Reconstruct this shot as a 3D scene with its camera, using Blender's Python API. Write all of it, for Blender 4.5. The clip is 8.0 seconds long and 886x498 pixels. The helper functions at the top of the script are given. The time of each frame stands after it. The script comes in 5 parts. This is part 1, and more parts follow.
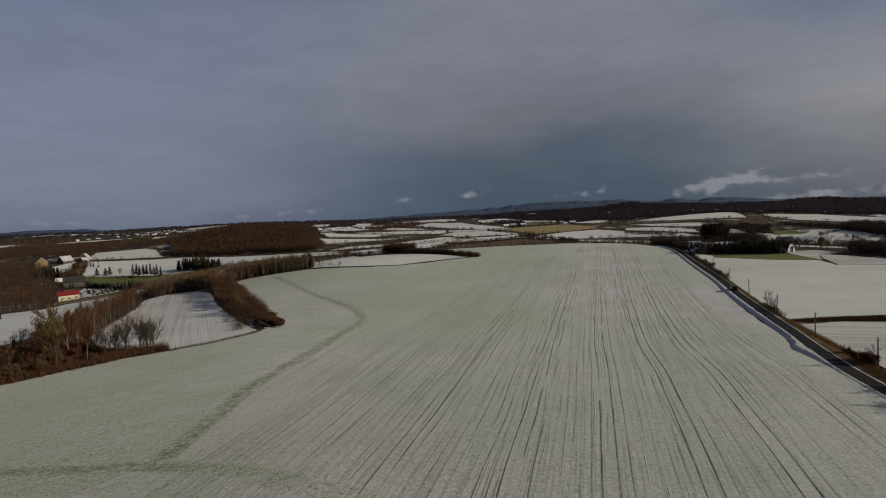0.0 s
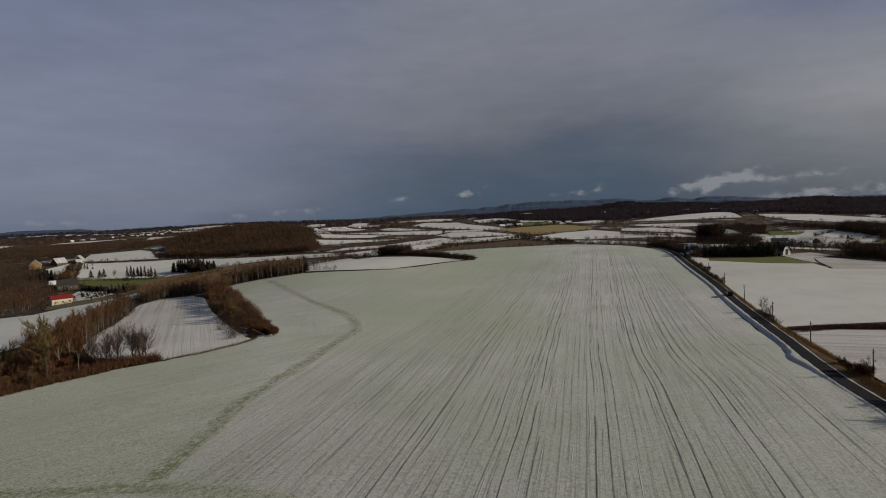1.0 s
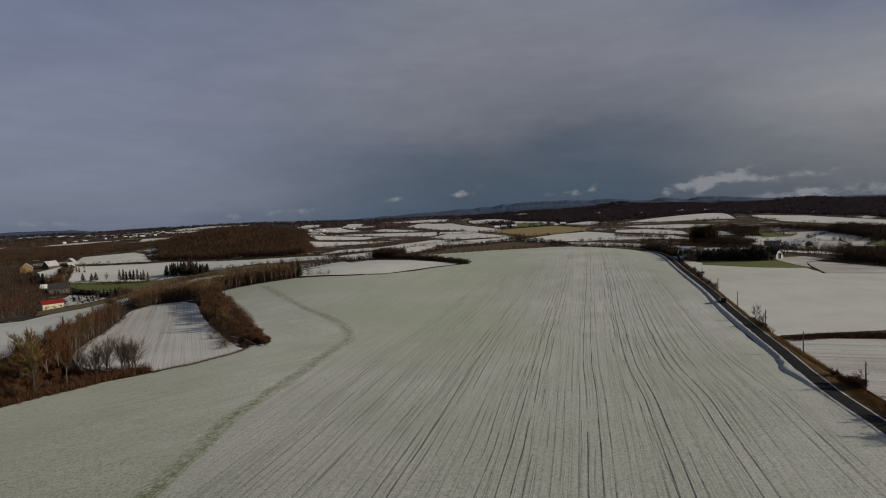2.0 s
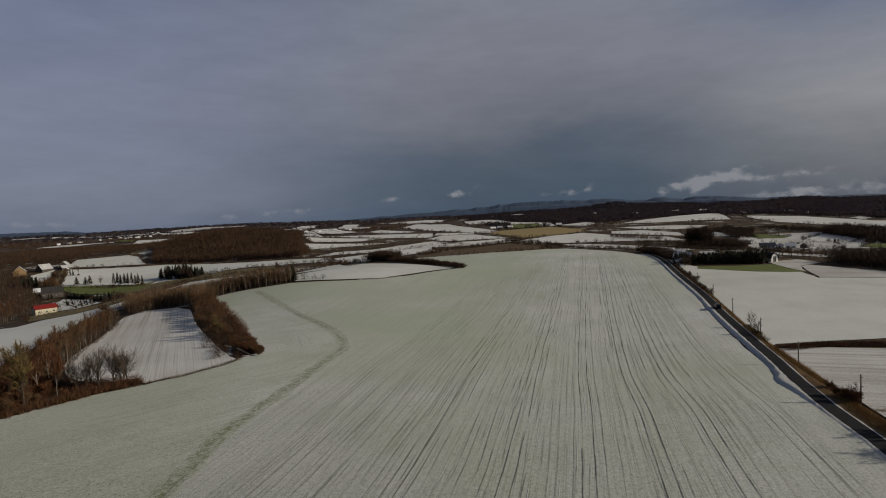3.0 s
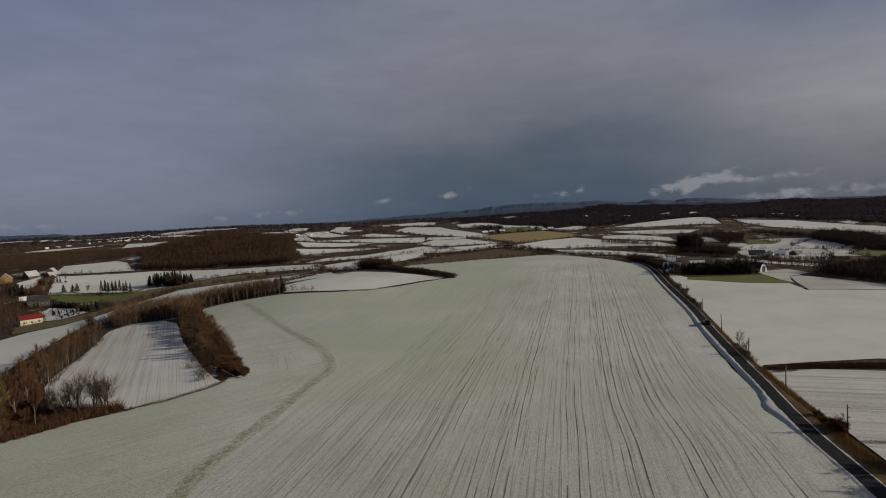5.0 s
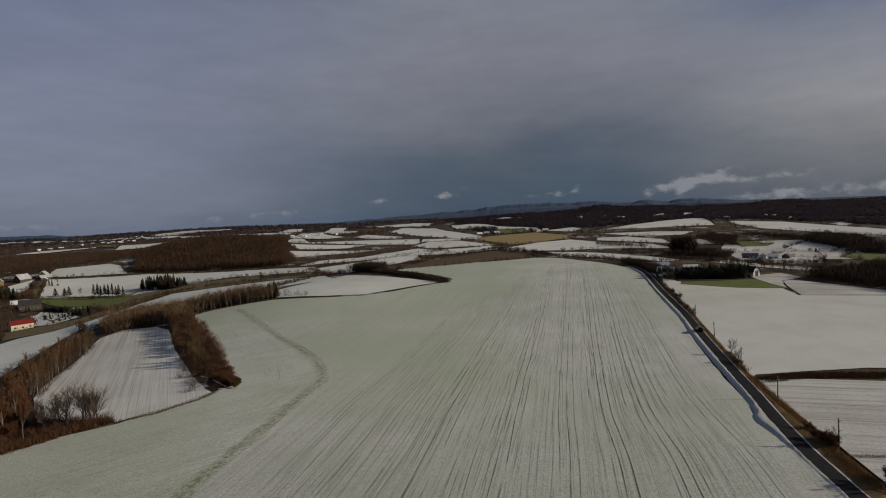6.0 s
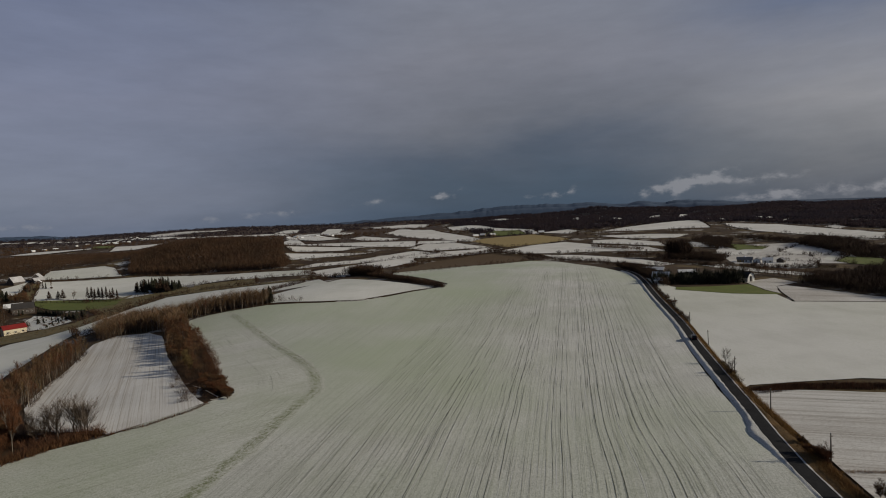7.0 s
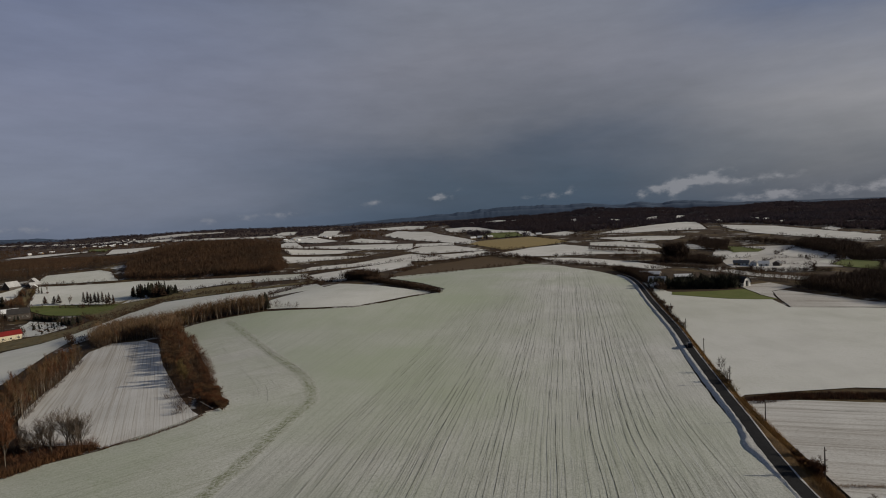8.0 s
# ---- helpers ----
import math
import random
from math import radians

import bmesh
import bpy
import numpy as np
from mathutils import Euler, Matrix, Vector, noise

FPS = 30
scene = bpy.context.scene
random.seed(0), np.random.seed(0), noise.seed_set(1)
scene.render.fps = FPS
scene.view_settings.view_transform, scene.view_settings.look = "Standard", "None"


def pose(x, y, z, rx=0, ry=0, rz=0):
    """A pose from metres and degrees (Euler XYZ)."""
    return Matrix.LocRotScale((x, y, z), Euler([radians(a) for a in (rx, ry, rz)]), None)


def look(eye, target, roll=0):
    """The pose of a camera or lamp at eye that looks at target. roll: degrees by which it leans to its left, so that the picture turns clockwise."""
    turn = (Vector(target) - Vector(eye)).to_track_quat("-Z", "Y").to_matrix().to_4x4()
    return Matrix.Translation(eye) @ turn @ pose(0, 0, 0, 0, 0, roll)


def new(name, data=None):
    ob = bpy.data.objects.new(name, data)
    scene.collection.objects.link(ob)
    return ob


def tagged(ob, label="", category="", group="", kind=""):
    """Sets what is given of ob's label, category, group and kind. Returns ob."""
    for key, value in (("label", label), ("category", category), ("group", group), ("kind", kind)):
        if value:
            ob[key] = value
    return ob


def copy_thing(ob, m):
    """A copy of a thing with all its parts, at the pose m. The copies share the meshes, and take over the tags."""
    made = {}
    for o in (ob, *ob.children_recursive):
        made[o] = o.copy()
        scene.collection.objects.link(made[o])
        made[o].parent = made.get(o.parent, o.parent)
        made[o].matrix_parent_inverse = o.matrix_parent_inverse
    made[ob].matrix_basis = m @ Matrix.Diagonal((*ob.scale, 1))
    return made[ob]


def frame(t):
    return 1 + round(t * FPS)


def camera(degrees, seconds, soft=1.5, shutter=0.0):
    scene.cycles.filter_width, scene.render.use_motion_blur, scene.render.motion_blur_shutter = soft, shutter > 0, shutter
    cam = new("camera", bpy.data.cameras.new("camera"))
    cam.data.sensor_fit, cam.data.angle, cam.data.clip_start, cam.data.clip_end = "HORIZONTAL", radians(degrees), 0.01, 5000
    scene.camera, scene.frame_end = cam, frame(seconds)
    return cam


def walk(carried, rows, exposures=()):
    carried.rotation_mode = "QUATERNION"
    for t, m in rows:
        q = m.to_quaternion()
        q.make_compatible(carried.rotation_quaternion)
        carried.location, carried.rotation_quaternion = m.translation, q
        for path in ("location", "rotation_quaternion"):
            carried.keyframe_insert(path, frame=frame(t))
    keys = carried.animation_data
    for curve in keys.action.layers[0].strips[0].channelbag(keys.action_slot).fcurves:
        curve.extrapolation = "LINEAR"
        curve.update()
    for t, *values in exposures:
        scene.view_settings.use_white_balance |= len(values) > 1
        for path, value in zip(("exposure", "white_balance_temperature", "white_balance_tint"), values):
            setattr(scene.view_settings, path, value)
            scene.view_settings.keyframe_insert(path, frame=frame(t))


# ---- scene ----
cam = camera(78.0, 8.0, soft=1.0)
# seconds, eye x y z, yaw, pitch, lean to the right
PATH = [
    (0.0, -0.00, 0.00, 32.00, -0.00, -3.63, 2.66),
    (0.5, 0.28, 0.49, 33.21, -0.07, -3.68, 2.72),
    (1.0, 0.57, 0.99, 34.39, -0.37, -3.74, 2.76),
    (1.5, 0.91, 1.46, 35.60, -0.67, -3.75, 2.79),
    (3.0, 1.98, 2.93, 39.19, -1.28, -3.78, 2.96),
    (3.5, 2.36, 3.39, 40.42, -1.50, -3.90, 3.03),
    (4.0, 2.88, 3.83, 41.72, -1.76, -3.83, 3.04),
    (4.5, 3.37, 4.24, 43.04, -1.88, -3.70, 3.01),
    (6.0, 4.72, 5.28, 46.87, -2.55, -3.68, 3.06),
    (6.5, 5.17, 5.55, 48.12, -2.78, -3.67, 3.02),
    (7.0, 5.64, 5.80, 49.39, -2.92, -3.63, 3.00),
    (7.5, 6.12, 5.96, 50.65, -3.03, -3.65, 3.07),
    (8.0, 6.57, 6.06, 52.00, -3.16, -3.54, 3.17),
]
walk(cam, [(t, pose(x, y, z, 90 + pitch, 0, yaw) @ pose(0, 0, 0, 0, 0, -lean)) for t, x, y, z, yaw, pitch, lean in PATH])
from mathutils.geometry import delaunay_2d_cdt

# ---- the light ----
SUN_EL, SUN_AZ = 20.5, 9.0   # degrees above the horizon; degrees behind the camera's right
sun_way = Vector((math.cos(radians(SUN_AZ)) * math.cos(radians(SUN_EL)), -math.sin(radians(SUN_AZ)) * math.cos(radians(SUN_EL)), math.sin(radians(SUN_EL))))
lamp = bpy.data.lights.new("sun", "SUN")
lamp.energy, lamp.angle, lamp.color = 3.44, radians(0.6), (1.0, 0.902, 0.738)
new("sun", lamp).matrix_world = look((0, 0, 0), -sun_way)

sky = bpy.data.worlds.new("sky")
scene.world = sky
sky.use_nodes = True
sn, sl = sky.node_tree.nodes, sky.node_tree.links


def smath(op, a, b=0.0, c=0.0):
    n = sn.new("ShaderNodeMath")
    n.operation = op
    for i, v in enumerate((a, b, c)):
        if isinstance(v, (int, float)):
            n.inputs[i].default_value = v
        else:
            sl.new(v, n.inputs[i])
    return n.outputs[0]


def sramp(fac, stops):
    n = sn.new("ShaderNodeValToRGB")
    while len(n.color_ramp.elements) < len(stops):
        n.color_ramp.elements.new(0.5)
    for el, (at, col) in zip(n.color_ramp.elements, stops):
        el.position, el.color = at, (*col, 1)
    sl.new(fac, n.inputs[0])
    return n.outputs[0]


def smix(fac, a, b, blend="MIX"):
    n = sn.new("ShaderNodeMix")
    n.data_type, n.blend_type = "RGBA", blend
    for i, v in ((0, fac), (6, a), (7, b)):
        if isinstance(v, (int, float)):
            n.inputs[i].default_value = v
        elif isinstance(v, tuple):
            n.inputs[i].default_value = (*v, 1)
        else:
            sl.new(v, n.inputs[i])
    return n.outputs[2]


def build_sky():
    co = sn.new("ShaderNodeTexCoord").outputs["Generated"]
    sep = sn.new("ShaderNodeSeparateXYZ")
    sl.new(co, sep.inputs[0])
    x, y, z = sep.outputs
    up = smath("MULTIPLY", smath("MAXIMUM", z, 0.0), 1.8)
    # long soft drifts in the cloud deck
    mp = sn.new("ShaderNodeMapping")
    mp.inputs["Scale"].default_value = (1.6, 1.6, 5.0)
    sl.new(co, mp.inputs[0])
    drift = sn.new("ShaderNodeTexNoise")
    drift.inputs["Scale"].default_value, drift.inputs["Detail"].default_value, drift.inputs["Roughness"].default_value = 1.9, 7.0, 0.56
    sl.new(mp.outputs[0], drift.inputs[0])
    up = smath("ADD", up, smath("MULTIPLY", smath("SUBTRACT", drift.outputs[0], 0.5), 0.26))
    mid = sramp(up, [(0.0, (0.052, 0.083, 0.128)), (0.09, (0.060, 0.086, 0.128)), (0.18, (0.082, 0.101, 0.140)),
                     (0.30, (0.150, 0.159, 0.190)), (0.45, (0.205, 0.211, 0.250)), (0.62, (0.203, 0.216, 0.262)), (0.9, (0.046, 0.056, 0.080))])
    left = sramp(up, [(0.0, (0.135, 0.165, 0.235)), (0.11, (0.180, 0.203, 0.275)), (0.36, (0.200, 0.218, 0.300)), (0.62, (0.157, 0.184, 0.278)), (0.9, (0.046, 0.056, 0.080))])
    right = sramp(up, [(0.0, (0.100, 0.116, 0.148)), (0.07, (0.135, 0.145, 0.172)), (0.16, (0.205, 0.208, 0.228)), (0.27, (0.270, 0.268, 0.288)),
                       (0.40, (0.230, 0.238, 0.278)), (0.54, (0.120, 0.150, 0.232)), (0.9, (0.046, 0.056, 0.080))])
    wl = sn.new("ShaderNodeMapRange")
    wl.interpolation_type = "SMOOTHSTEP"
    for i, v in ((1, 0.12), (2, -0.55), (3, 0.0), (4, 1.0)):
        wl.inputs[i].default_value = v
    sl.new(x, wl.inputs[0])
    wr = sn.new("ShaderNodeMapRange")
    wr.interpolation_type = "SMOOTHSTEP"
    for i, v in ((1, 0.33), (2, 0.66), (3, 0.0), (4, 1.0)):
        wr.inputs[i].default_value = v
    sl.new(x, wr.inputs[0])
    deck = smix(wr.outputs[0], smix(wl.outputs[0], mid, left), right)
    # faint streaks
    mp3 = sn.new("ShaderNodeMapping")
    mp3.inputs["Scale"].default_value = (2.2, 2.2, 9.0)
    mp3.inputs["Rotation"].default_value = (0, radians(-6), 0)
    sl.new(co, mp3.inputs[0])
    streaks = sn.new("ShaderNodeTexNoise")
    streaks.inputs["Scale"].default_value, streaks.inputs["Detail"].default_value, streaks.inputs["Roughness"].default_value = 4.5, 6.0, 0.6
    sl.new(mp3.outputs[0], streaks.inputs[0])
    pale = smath("ADD", smath("MULTIPLY", streaks.outputs[0], 0.30), 0.85)
    grey = sn.new("ShaderNodeCombineColor")
    for k in range(3):
        sl.new(pale, grey.inputs[k])
    deck = smix(1.0, deck, grey.outputs[0], "MULTIPLY")
    # low bright wisps under the deck
    mp2 = sn.new("ShaderNodeMapping")
    mp2.inputs["Scale"].default_value = (1, 1, 1.7)
    mp2.inputs["Rotation"].default_value = (0, radians(-14), 0)
    sl.new(co, mp2.inputs[0])
    puff = sn.new("ShaderNodeTexNoise")
    puff.inputs["Scale"].default_value, puff.inputs["Detail"].default_value, puff.inputs["Roughness"].default_value = 44.0, 7.0, 0.58
    sl.new(mp2.outputs[0], puff.inputs[0])
    total = None
    for cx, cz, sx, sz, a, tilt in WISPS:
        dx = smath("DIVIDE", smath("SUBTRACT", x, cx), sx)
        dz = smath("DIVIDE", smath("SUBTRACT", smath("SUBTRACT", z, cz), smath("MULTIPLY", smath("SUBTRACT", x, cx), tilt)), sz)
        g = smath("MULTIPLY", smath("EXPONENT", smath("MULTIPLY", smath("ADD", smath("MULTIPLY", dx, dx), smath("MULTIPLY", dz, dz)), -0.5)), a)
        total = g if total is None else smath("ADD", total, g)
    front = smath("GREATER_THAN", y, 0.0)
    total = smath("MULTIPLY", total, front)
    edge = sn.new("ShaderNodeMapRange")
    edge.interpolation_type = "SMOOTHSTEP"
    for i, v in ((1, 0.20), (2, 1.75), (3, 0.0), (4, 1.0)):
        edge.inputs[i].default_value = v
    sl.new(smath("ADD", total, smath("MULTIPLY", smath("SUBTRACT", puff.outputs[0], 0.5), 3.4)), edge.inputs[0])
    body = smath("MINIMUM", smath("MULTIPLY", edge.outputs[0], smath("MINIMUM", smath("MULTIPLY", total, 1.6), 1.0)), 0.62)
    deck = smix(body, deck, (0.30, 0.305, 0.335))
    # the deck ends overhead: clear deep-blue sky on the sun's side, behind
    rear = sn.new("ShaderNodeMapRange")
    rear.interpolation_type = "SMOOTHSTEP"
    for i, v in ((1, 0.25), (2, -0.25), (3, 0.0), (4, 1.0)):
        rear.inputs[i].default_value = v
    sl.new(y, rear.inputs[0])
    deck = smix(rear.outputs[0], deck, (0.052, 0.075, 0.125))
    # the clear sky that shows faintly through the deck
    clear = sn.new("ShaderNodeTexSky")
    clear.sky_type, clear.sun_disc = "NISHITA", False
    clear.sun_elevation, clear.sun_rotation = radians(SUN_EL), radians(90 + SUN_AZ)
    faint = smix(1.0, clear.outputs[0], (0.05, 0.05, 0.05), "MULTIPLY")
    bg = sn["Background"]
    sl.new(smix(0.08, deck, faint), bg.inputs[0])
    bg.inputs[1].default_value = 1.0


WISPS = [  # across, up, spread across, spread up, strength, tilt
    (-0.073, 0.029, 0.021, 0.0044, 0.53, 0.05), (0.064, 0.036, 0.019, 0.0065, 0.58, 0.22), (0.052, 0.033, 0.015, 0.0042, 0.47, 0.00),
    (0.212, 0.024, 0.015, 0.0044, 0.49, 0.10), (0.274, 0.028, 0.018, 0.0060, 0.56, 0.20), (0.255, 0.025, 0.015, 0.0039, 0.38, 0.00),
    (0.398, 0.020, 0.025, 0.0055, 0.56, 0.25), (0.418, 0.025, 0.020, 0.0055, 0.47, 0.30), (0.452, 0.028, 0.021, 0.0078, 0.81, 0.32), (0.486, 0.037, 0.027, 0.0081, 0.89, 0.22),
    (0.440, 0.014, 0.007, 0.0091, 0.51, 0.60), (0.515, 0.029, 0.030, 0.0052, 0.42, 0.00), (0.568, 0.031, 0.027, 0.0057, 0.59, 0.10),
    (0.536, 0.002, 0.030, 0.0059, 0.59, 0.15), (0.572, 0.003, 0.020, 0.0065, 0.72, 0.20), (0.606, 0.009, 0.015, 0.0065, 0.47, 0.30), (0.636, 0.006, 0.018, 0.0065, 0.47, 0.20), (0.664, 0.008, 0.022, 0.0104, 0.64, 0.10),
    (-0.318, 0.012, 0.062, 0.0044, 0.42, 0.00), (-0.215, 0.018, 0.043, 0.0039, 0.39, 0.00), (-0.560, 0.012, 0.062, 0.0044, 0.47, 0.00),
]
build_sky()


# ---- materials ----
def material(name):
    m = bpy.data.materials.new(name)
    m.use_nodes = True
    return m, m.node_tree.nodes, m.node_tree.links, m.node_tree.nodes["Principled BSDF"]


def noise_node(nodes, links, vec, scale, detail=4.0, rough=0.6):
    n = nodes.new("ShaderNodeTexNoise")
    n.inputs["Scale"].default_value, n.inputs["Detail"].default_value, n.inputs["Roughness"].default_value = scale, detail, rough
    links.new(vec, n.inputs["Vector"])
    return n.outputs[0]


def span(nodes, links, v, lo, hi, a=0.0, b=1.0):
    n = nodes.new("ShaderNodeMapRange")
    n.interpolation_type = "SMOOTHSTEP"
    for i, x in ((1, lo), (2, hi), (3, a), (4, b)):
        n.inputs[i].default_value = x
    links.new(v, n.inputs[0])
    return n.outputs[0]


def blend(nodes, links, fac, a, b):
    n = nodes.new("ShaderNodeMix")
    n.data_type = "RGBA"
    for i, v in ((0, fac), (6, a), (7, b)):
        if isinstance(v, (int, float)):
            n.inputs[i].default_value = v
        elif isinstance(v, tuple):
            n.inputs[i].default_value = (*v, 1)
        else:
            links.new(v, n.inputs[i])
    return n.outputs[2]


def bumped(nodes, links, bsdf, height, strength, distance):
    n = nodes.new("ShaderNodeBump")
    n.inputs["Strength"].default_value, n.inputs["Distance"].default_value = strength, distance
    links.new(height, n.inputs["Height"])
    links.new(n.outputs[0], bsdf.inputs["Normal"])


def mottled(name, c1, c2, c3, scale=1.0, rough=0.9, bump=0.3, dist=0.02, vary=0.0, island=False, sheen=0.25, thin=0.0):
    """A surface of three tones: broad stains and fine grain, with a tone of its own for each object or island."""
    m, nd, ln, bs = material(name)
    co = nd.new("ShaderNodeTexCoord").outputs["Object"]
    broad = span(nd, ln, noise_node(nd, ln, co, 0.35 * scale), 0.35, 0.68)
    fine = noise_node(nd, ln, co, 4.0 * scale, 6.0, 0.7)
    col = blend(nd, ln, broad, c1, c2)
    col = blend(nd, ln, span(nd, ln, fine, 0.45, 0.75), col, c3)
    if vary:
        if island:
            r = nd.new("ShaderNodeNewGeometry").outputs["Random Per Island"]
        else:
            r = nd.new("ShaderNodeObjectInfo").outputs["Random"]
        hs = nd.new("ShaderNodeHueSaturation")
        ln.new(span(nd, ln, r, 0.0, 1.0, 1.0 - vary, 1.0 + vary), hs.inputs["Value"])
        ln.new(col, hs.inputs["Color"])
        col = hs.outputs[0]
    ln.new(col, bs.inputs["Base Color"])
    bs.inputs["Roughness"].default_value = rough
    bs.inputs["Specular IOR Level"].default_value = sheen
    if bump:
        bumped(nd, ln, bs, fine, bump, dist)
    if thin:   # light passes through a crown of bare twigs
        through_light = nd.new("ShaderNodeBsdfTranslucent")
        ln.new(col, through_light.inputs["Color"])
        mix = nd.new("ShaderNodeMixShader")
        mix.inputs[0].default_value = thin
        ln.new(bs.outputs[0], mix.inputs[1])
        ln.new(through_light.outputs[0], mix.inputs[2])
        ln.new(mix.outputs[0], nd["Material Output"].inputs["Surface"])
    return m


def snow_field(name, heading, blade, amount, rows=0.5, patch=0.5, pitch=1.0, grit=0.5, broad=0.6, south=0.0, worn=0.0, tint=0.0, west=0.0):
    """Thin snow over sown or cut ground: the drill rows run along heading, the crop shows through in patches."""
    m, nd, ln, bs = material(name)
    co = nd.new("ShaderNodeTexCoord").outputs["Object"]
    mp = nd.new("ShaderNodeMapping")
    mp.inputs["Rotation"].default_value = (0, 0, radians(heading))
    ln.new(co, mp.inputs[0])
    st = nd.new("ShaderNodeMapping")
    st.inputs["Scale"].default_value = (1.3 * pitch, 0.012, 0.012)
    ln.new(mp.outputs[0], st.inputs[0])
    st2 = nd.new("ShaderNodeMapping")
    st2.inputs["Scale"].default_value = (0.22 * pitch, 0.006, 0.006)
    ln.new(mp.outputs[0], st2.inputs[0])
    streak = span(nd, ln, noise_node(nd, ln, st.outputs[0], 1.0, 3.0, 0.7), 0.46, 0.66)
    band = span(nd, ln, noise_node(nd, ln, st2.outputs[0], 1.0, 2.0, 0.6), 0.40, 0.70)
    spots = span(nd, ln, noise_node(nd, ln, co, 1.6, 6.0, 0.85), 0.46, 0.66)
    cover = span(nd, ln, noise_node(nd, ln, co, 0.009, 5.0, 0.6), 0.35, 0.68)
    grain = span(nd, ln, noise_node(nd, ln, co, 3.6, 4.0, 0.85), 0.44, 0.62)

    def mul(a, b):
        n = nd.new("ShaderNodeMath")
        n.operation = "MULTIPLY"
        for i, v in enumerate((a, b)):
            if isinstance(v, (int, float)):
                n.inputs[i].default_value = v
            else:
                ln.new(v, n.inputs[i])
        return n.outputs[0]

    def add(a, b):
        n = nd.new("ShaderNodeMath")
        n.operation = "ADD"
        n.use_clamp = True
        for i, v in enumerate((a, b)):
            if isinstance(v, (int, float)):
                n.inputs[i].default_value = v
            else:
                ln.new(v, n.inputs[i])
        return n.outputs[0]

    fac = add(add(mul(streak, amount * rows), mul(band, amount * rows * broad)), add(add(mul(spots, amount * 0.42), mul(grain, amount * grit)), mul(cover, amount * patch)))
    if south:   # more blade colour towards the southern end
        sep = nd.new("ShaderNodeSeparateXYZ")
        ln.new(co, sep.inputs[0])
        fac = add(fac, mul(span(nd, ln, sep.outputs[1], 135, 55), south))
    if west:   # and towards its western side
        across = nd.new("ShaderNodeSeparateXYZ")
        ln.new(mp.outputs[0], across.inputs[0])
        fac = add(fac, mul(span(nd, ln, across.outputs[0], 20, -60), west))
    if worn:   # trodden through along the middle of a track
        wear = nd.new("ShaderNodeAttribute")
        wear.attribute_name = "wear"
        tread = span(nd, ln, noise_node(nd, ln, co, 1.1, 5.0, 0.8), 0.36, 0.60)
        fac = add(fac, mul(mul(wear.outputs["Fac"], tread), worn))
    grime = blend(nd, ln, span(nd, ln, noise_node(nd, ln, co, 0.05, 3.0), 0.4, 0.7), (0.755, 0.75, 0.73), (0.68, 0.675, 0.655))
    col = blend(nd, ln, fac, grime, blade)
    if tint:   # young shoots thinly through the snow
        shoots = mul(cover, tint)
        if west:
            along_row = span(nd, ln, across.outputs[1], 70, 190)
            shoots = add(shoots, mul(mul(span(nd, ln, across.outputs[0], 15, -60), along_row), 0.34))
        col = blend(nd, ln, shoots, col, (0.43, 0.49, 0.35))
    ln.new(col, bs.inputs["Base Color"])
    bs.inputs["Roughness"].default_value = 0.75
    bs.inputs["Specular IOR Level"].default_value = 0.2
    bumped(nd, ln, bs, add(mul(streak, 0.6), mul(spots, 0.6)), 0.35, 0.06)
    return m


def wild_ground():
    """Dead grass and litter, with snow lying in the open patches."""
    m, nd, ln, bs = material("wild_ground")
    co = nd.new("ShaderNodeTexCoord").outputs["Object"]
    soil = blend(nd, ln, span(nd, ln, noise_node(nd, ln, co, 0.05), 0.35, 0.65), (0.042, 0.024, 0.013), (0.066, 0.040, 0.019))
    soil = blend(nd, ln, span(nd, ln, noise_node(nd, ln, co, 0.9, 6.0, 0.7), 0.45, 0.7), soil, (0.030, 0.022, 0.015))
    soil = blend(nd, ln, span(nd, ln, noise_node(nd, ln, co, 0.03, 5.0, 0.7), 0.52, 0.62), soil, (0.110, 0.078, 0.034))
    drift = span(nd, ln, noise_node(nd, ln, co, 0.022, 6.0, 0.72), 0.56, 0.61)
    thin = span(nd, ln, noise_node(nd, ln, co, 0.5, 5.0, 0.7), 0.35, 0.62)
    mask = nd.new("ShaderNodeMath")
    mask.operation = "MULTIPLY"
    ln.new(drift, mask.inputs[0])
    ln.new(thin, mask.inputs[1])
    ln.new(blend(nd, ln, mask.outputs[0], soil, (0.55, 0.545, 0.53)), bs.inputs["Base Color"])
    bs.inputs["Roughness"].default_value = 0.9
    bs.inputs["Specular IOR Level"].default_value = 0.2
    return m


M_WHEAT = snow_field("thin_snow_on_wheat", 15.5, (0.126, 0.130, 0.092), 0.60, 0.30, 0.26, 1.35, 0.60, 0.2, south=0.12, tint=0.50, west=0.10)
M_WHEAT_WEST = snow_field("thin_snow_on_wheat_west", 57, (0.130, 0.148, 0.048), 0.70, 0.22, 0.30, 1.4, 0.62, 0.4, south=0.27, tint=0.62)
M_THINPLOUGH = snow_field("thin_snow_on_clods", -70, (0.20, 0.16, 0.12), 0.66, 0.5, 0.5, 0.6, 0.5)
M_STUBBLE = snow_field("snow_on_stubble", -24, (0.24, 0.18, 0.11), 0.36, 1.0, 0.1, 1.5, 0.45, 0.45)
M_PLAIN = snow_field("snow_on_meadow", 0, (0.27, 0.30, 0.17), 0.42, 0.1, 0.5)
M_PLOUGH = snow_field("snow_on_furrows", -70, (0.20, 0.16, 0.12), 0.55, 0.55, 0.3)
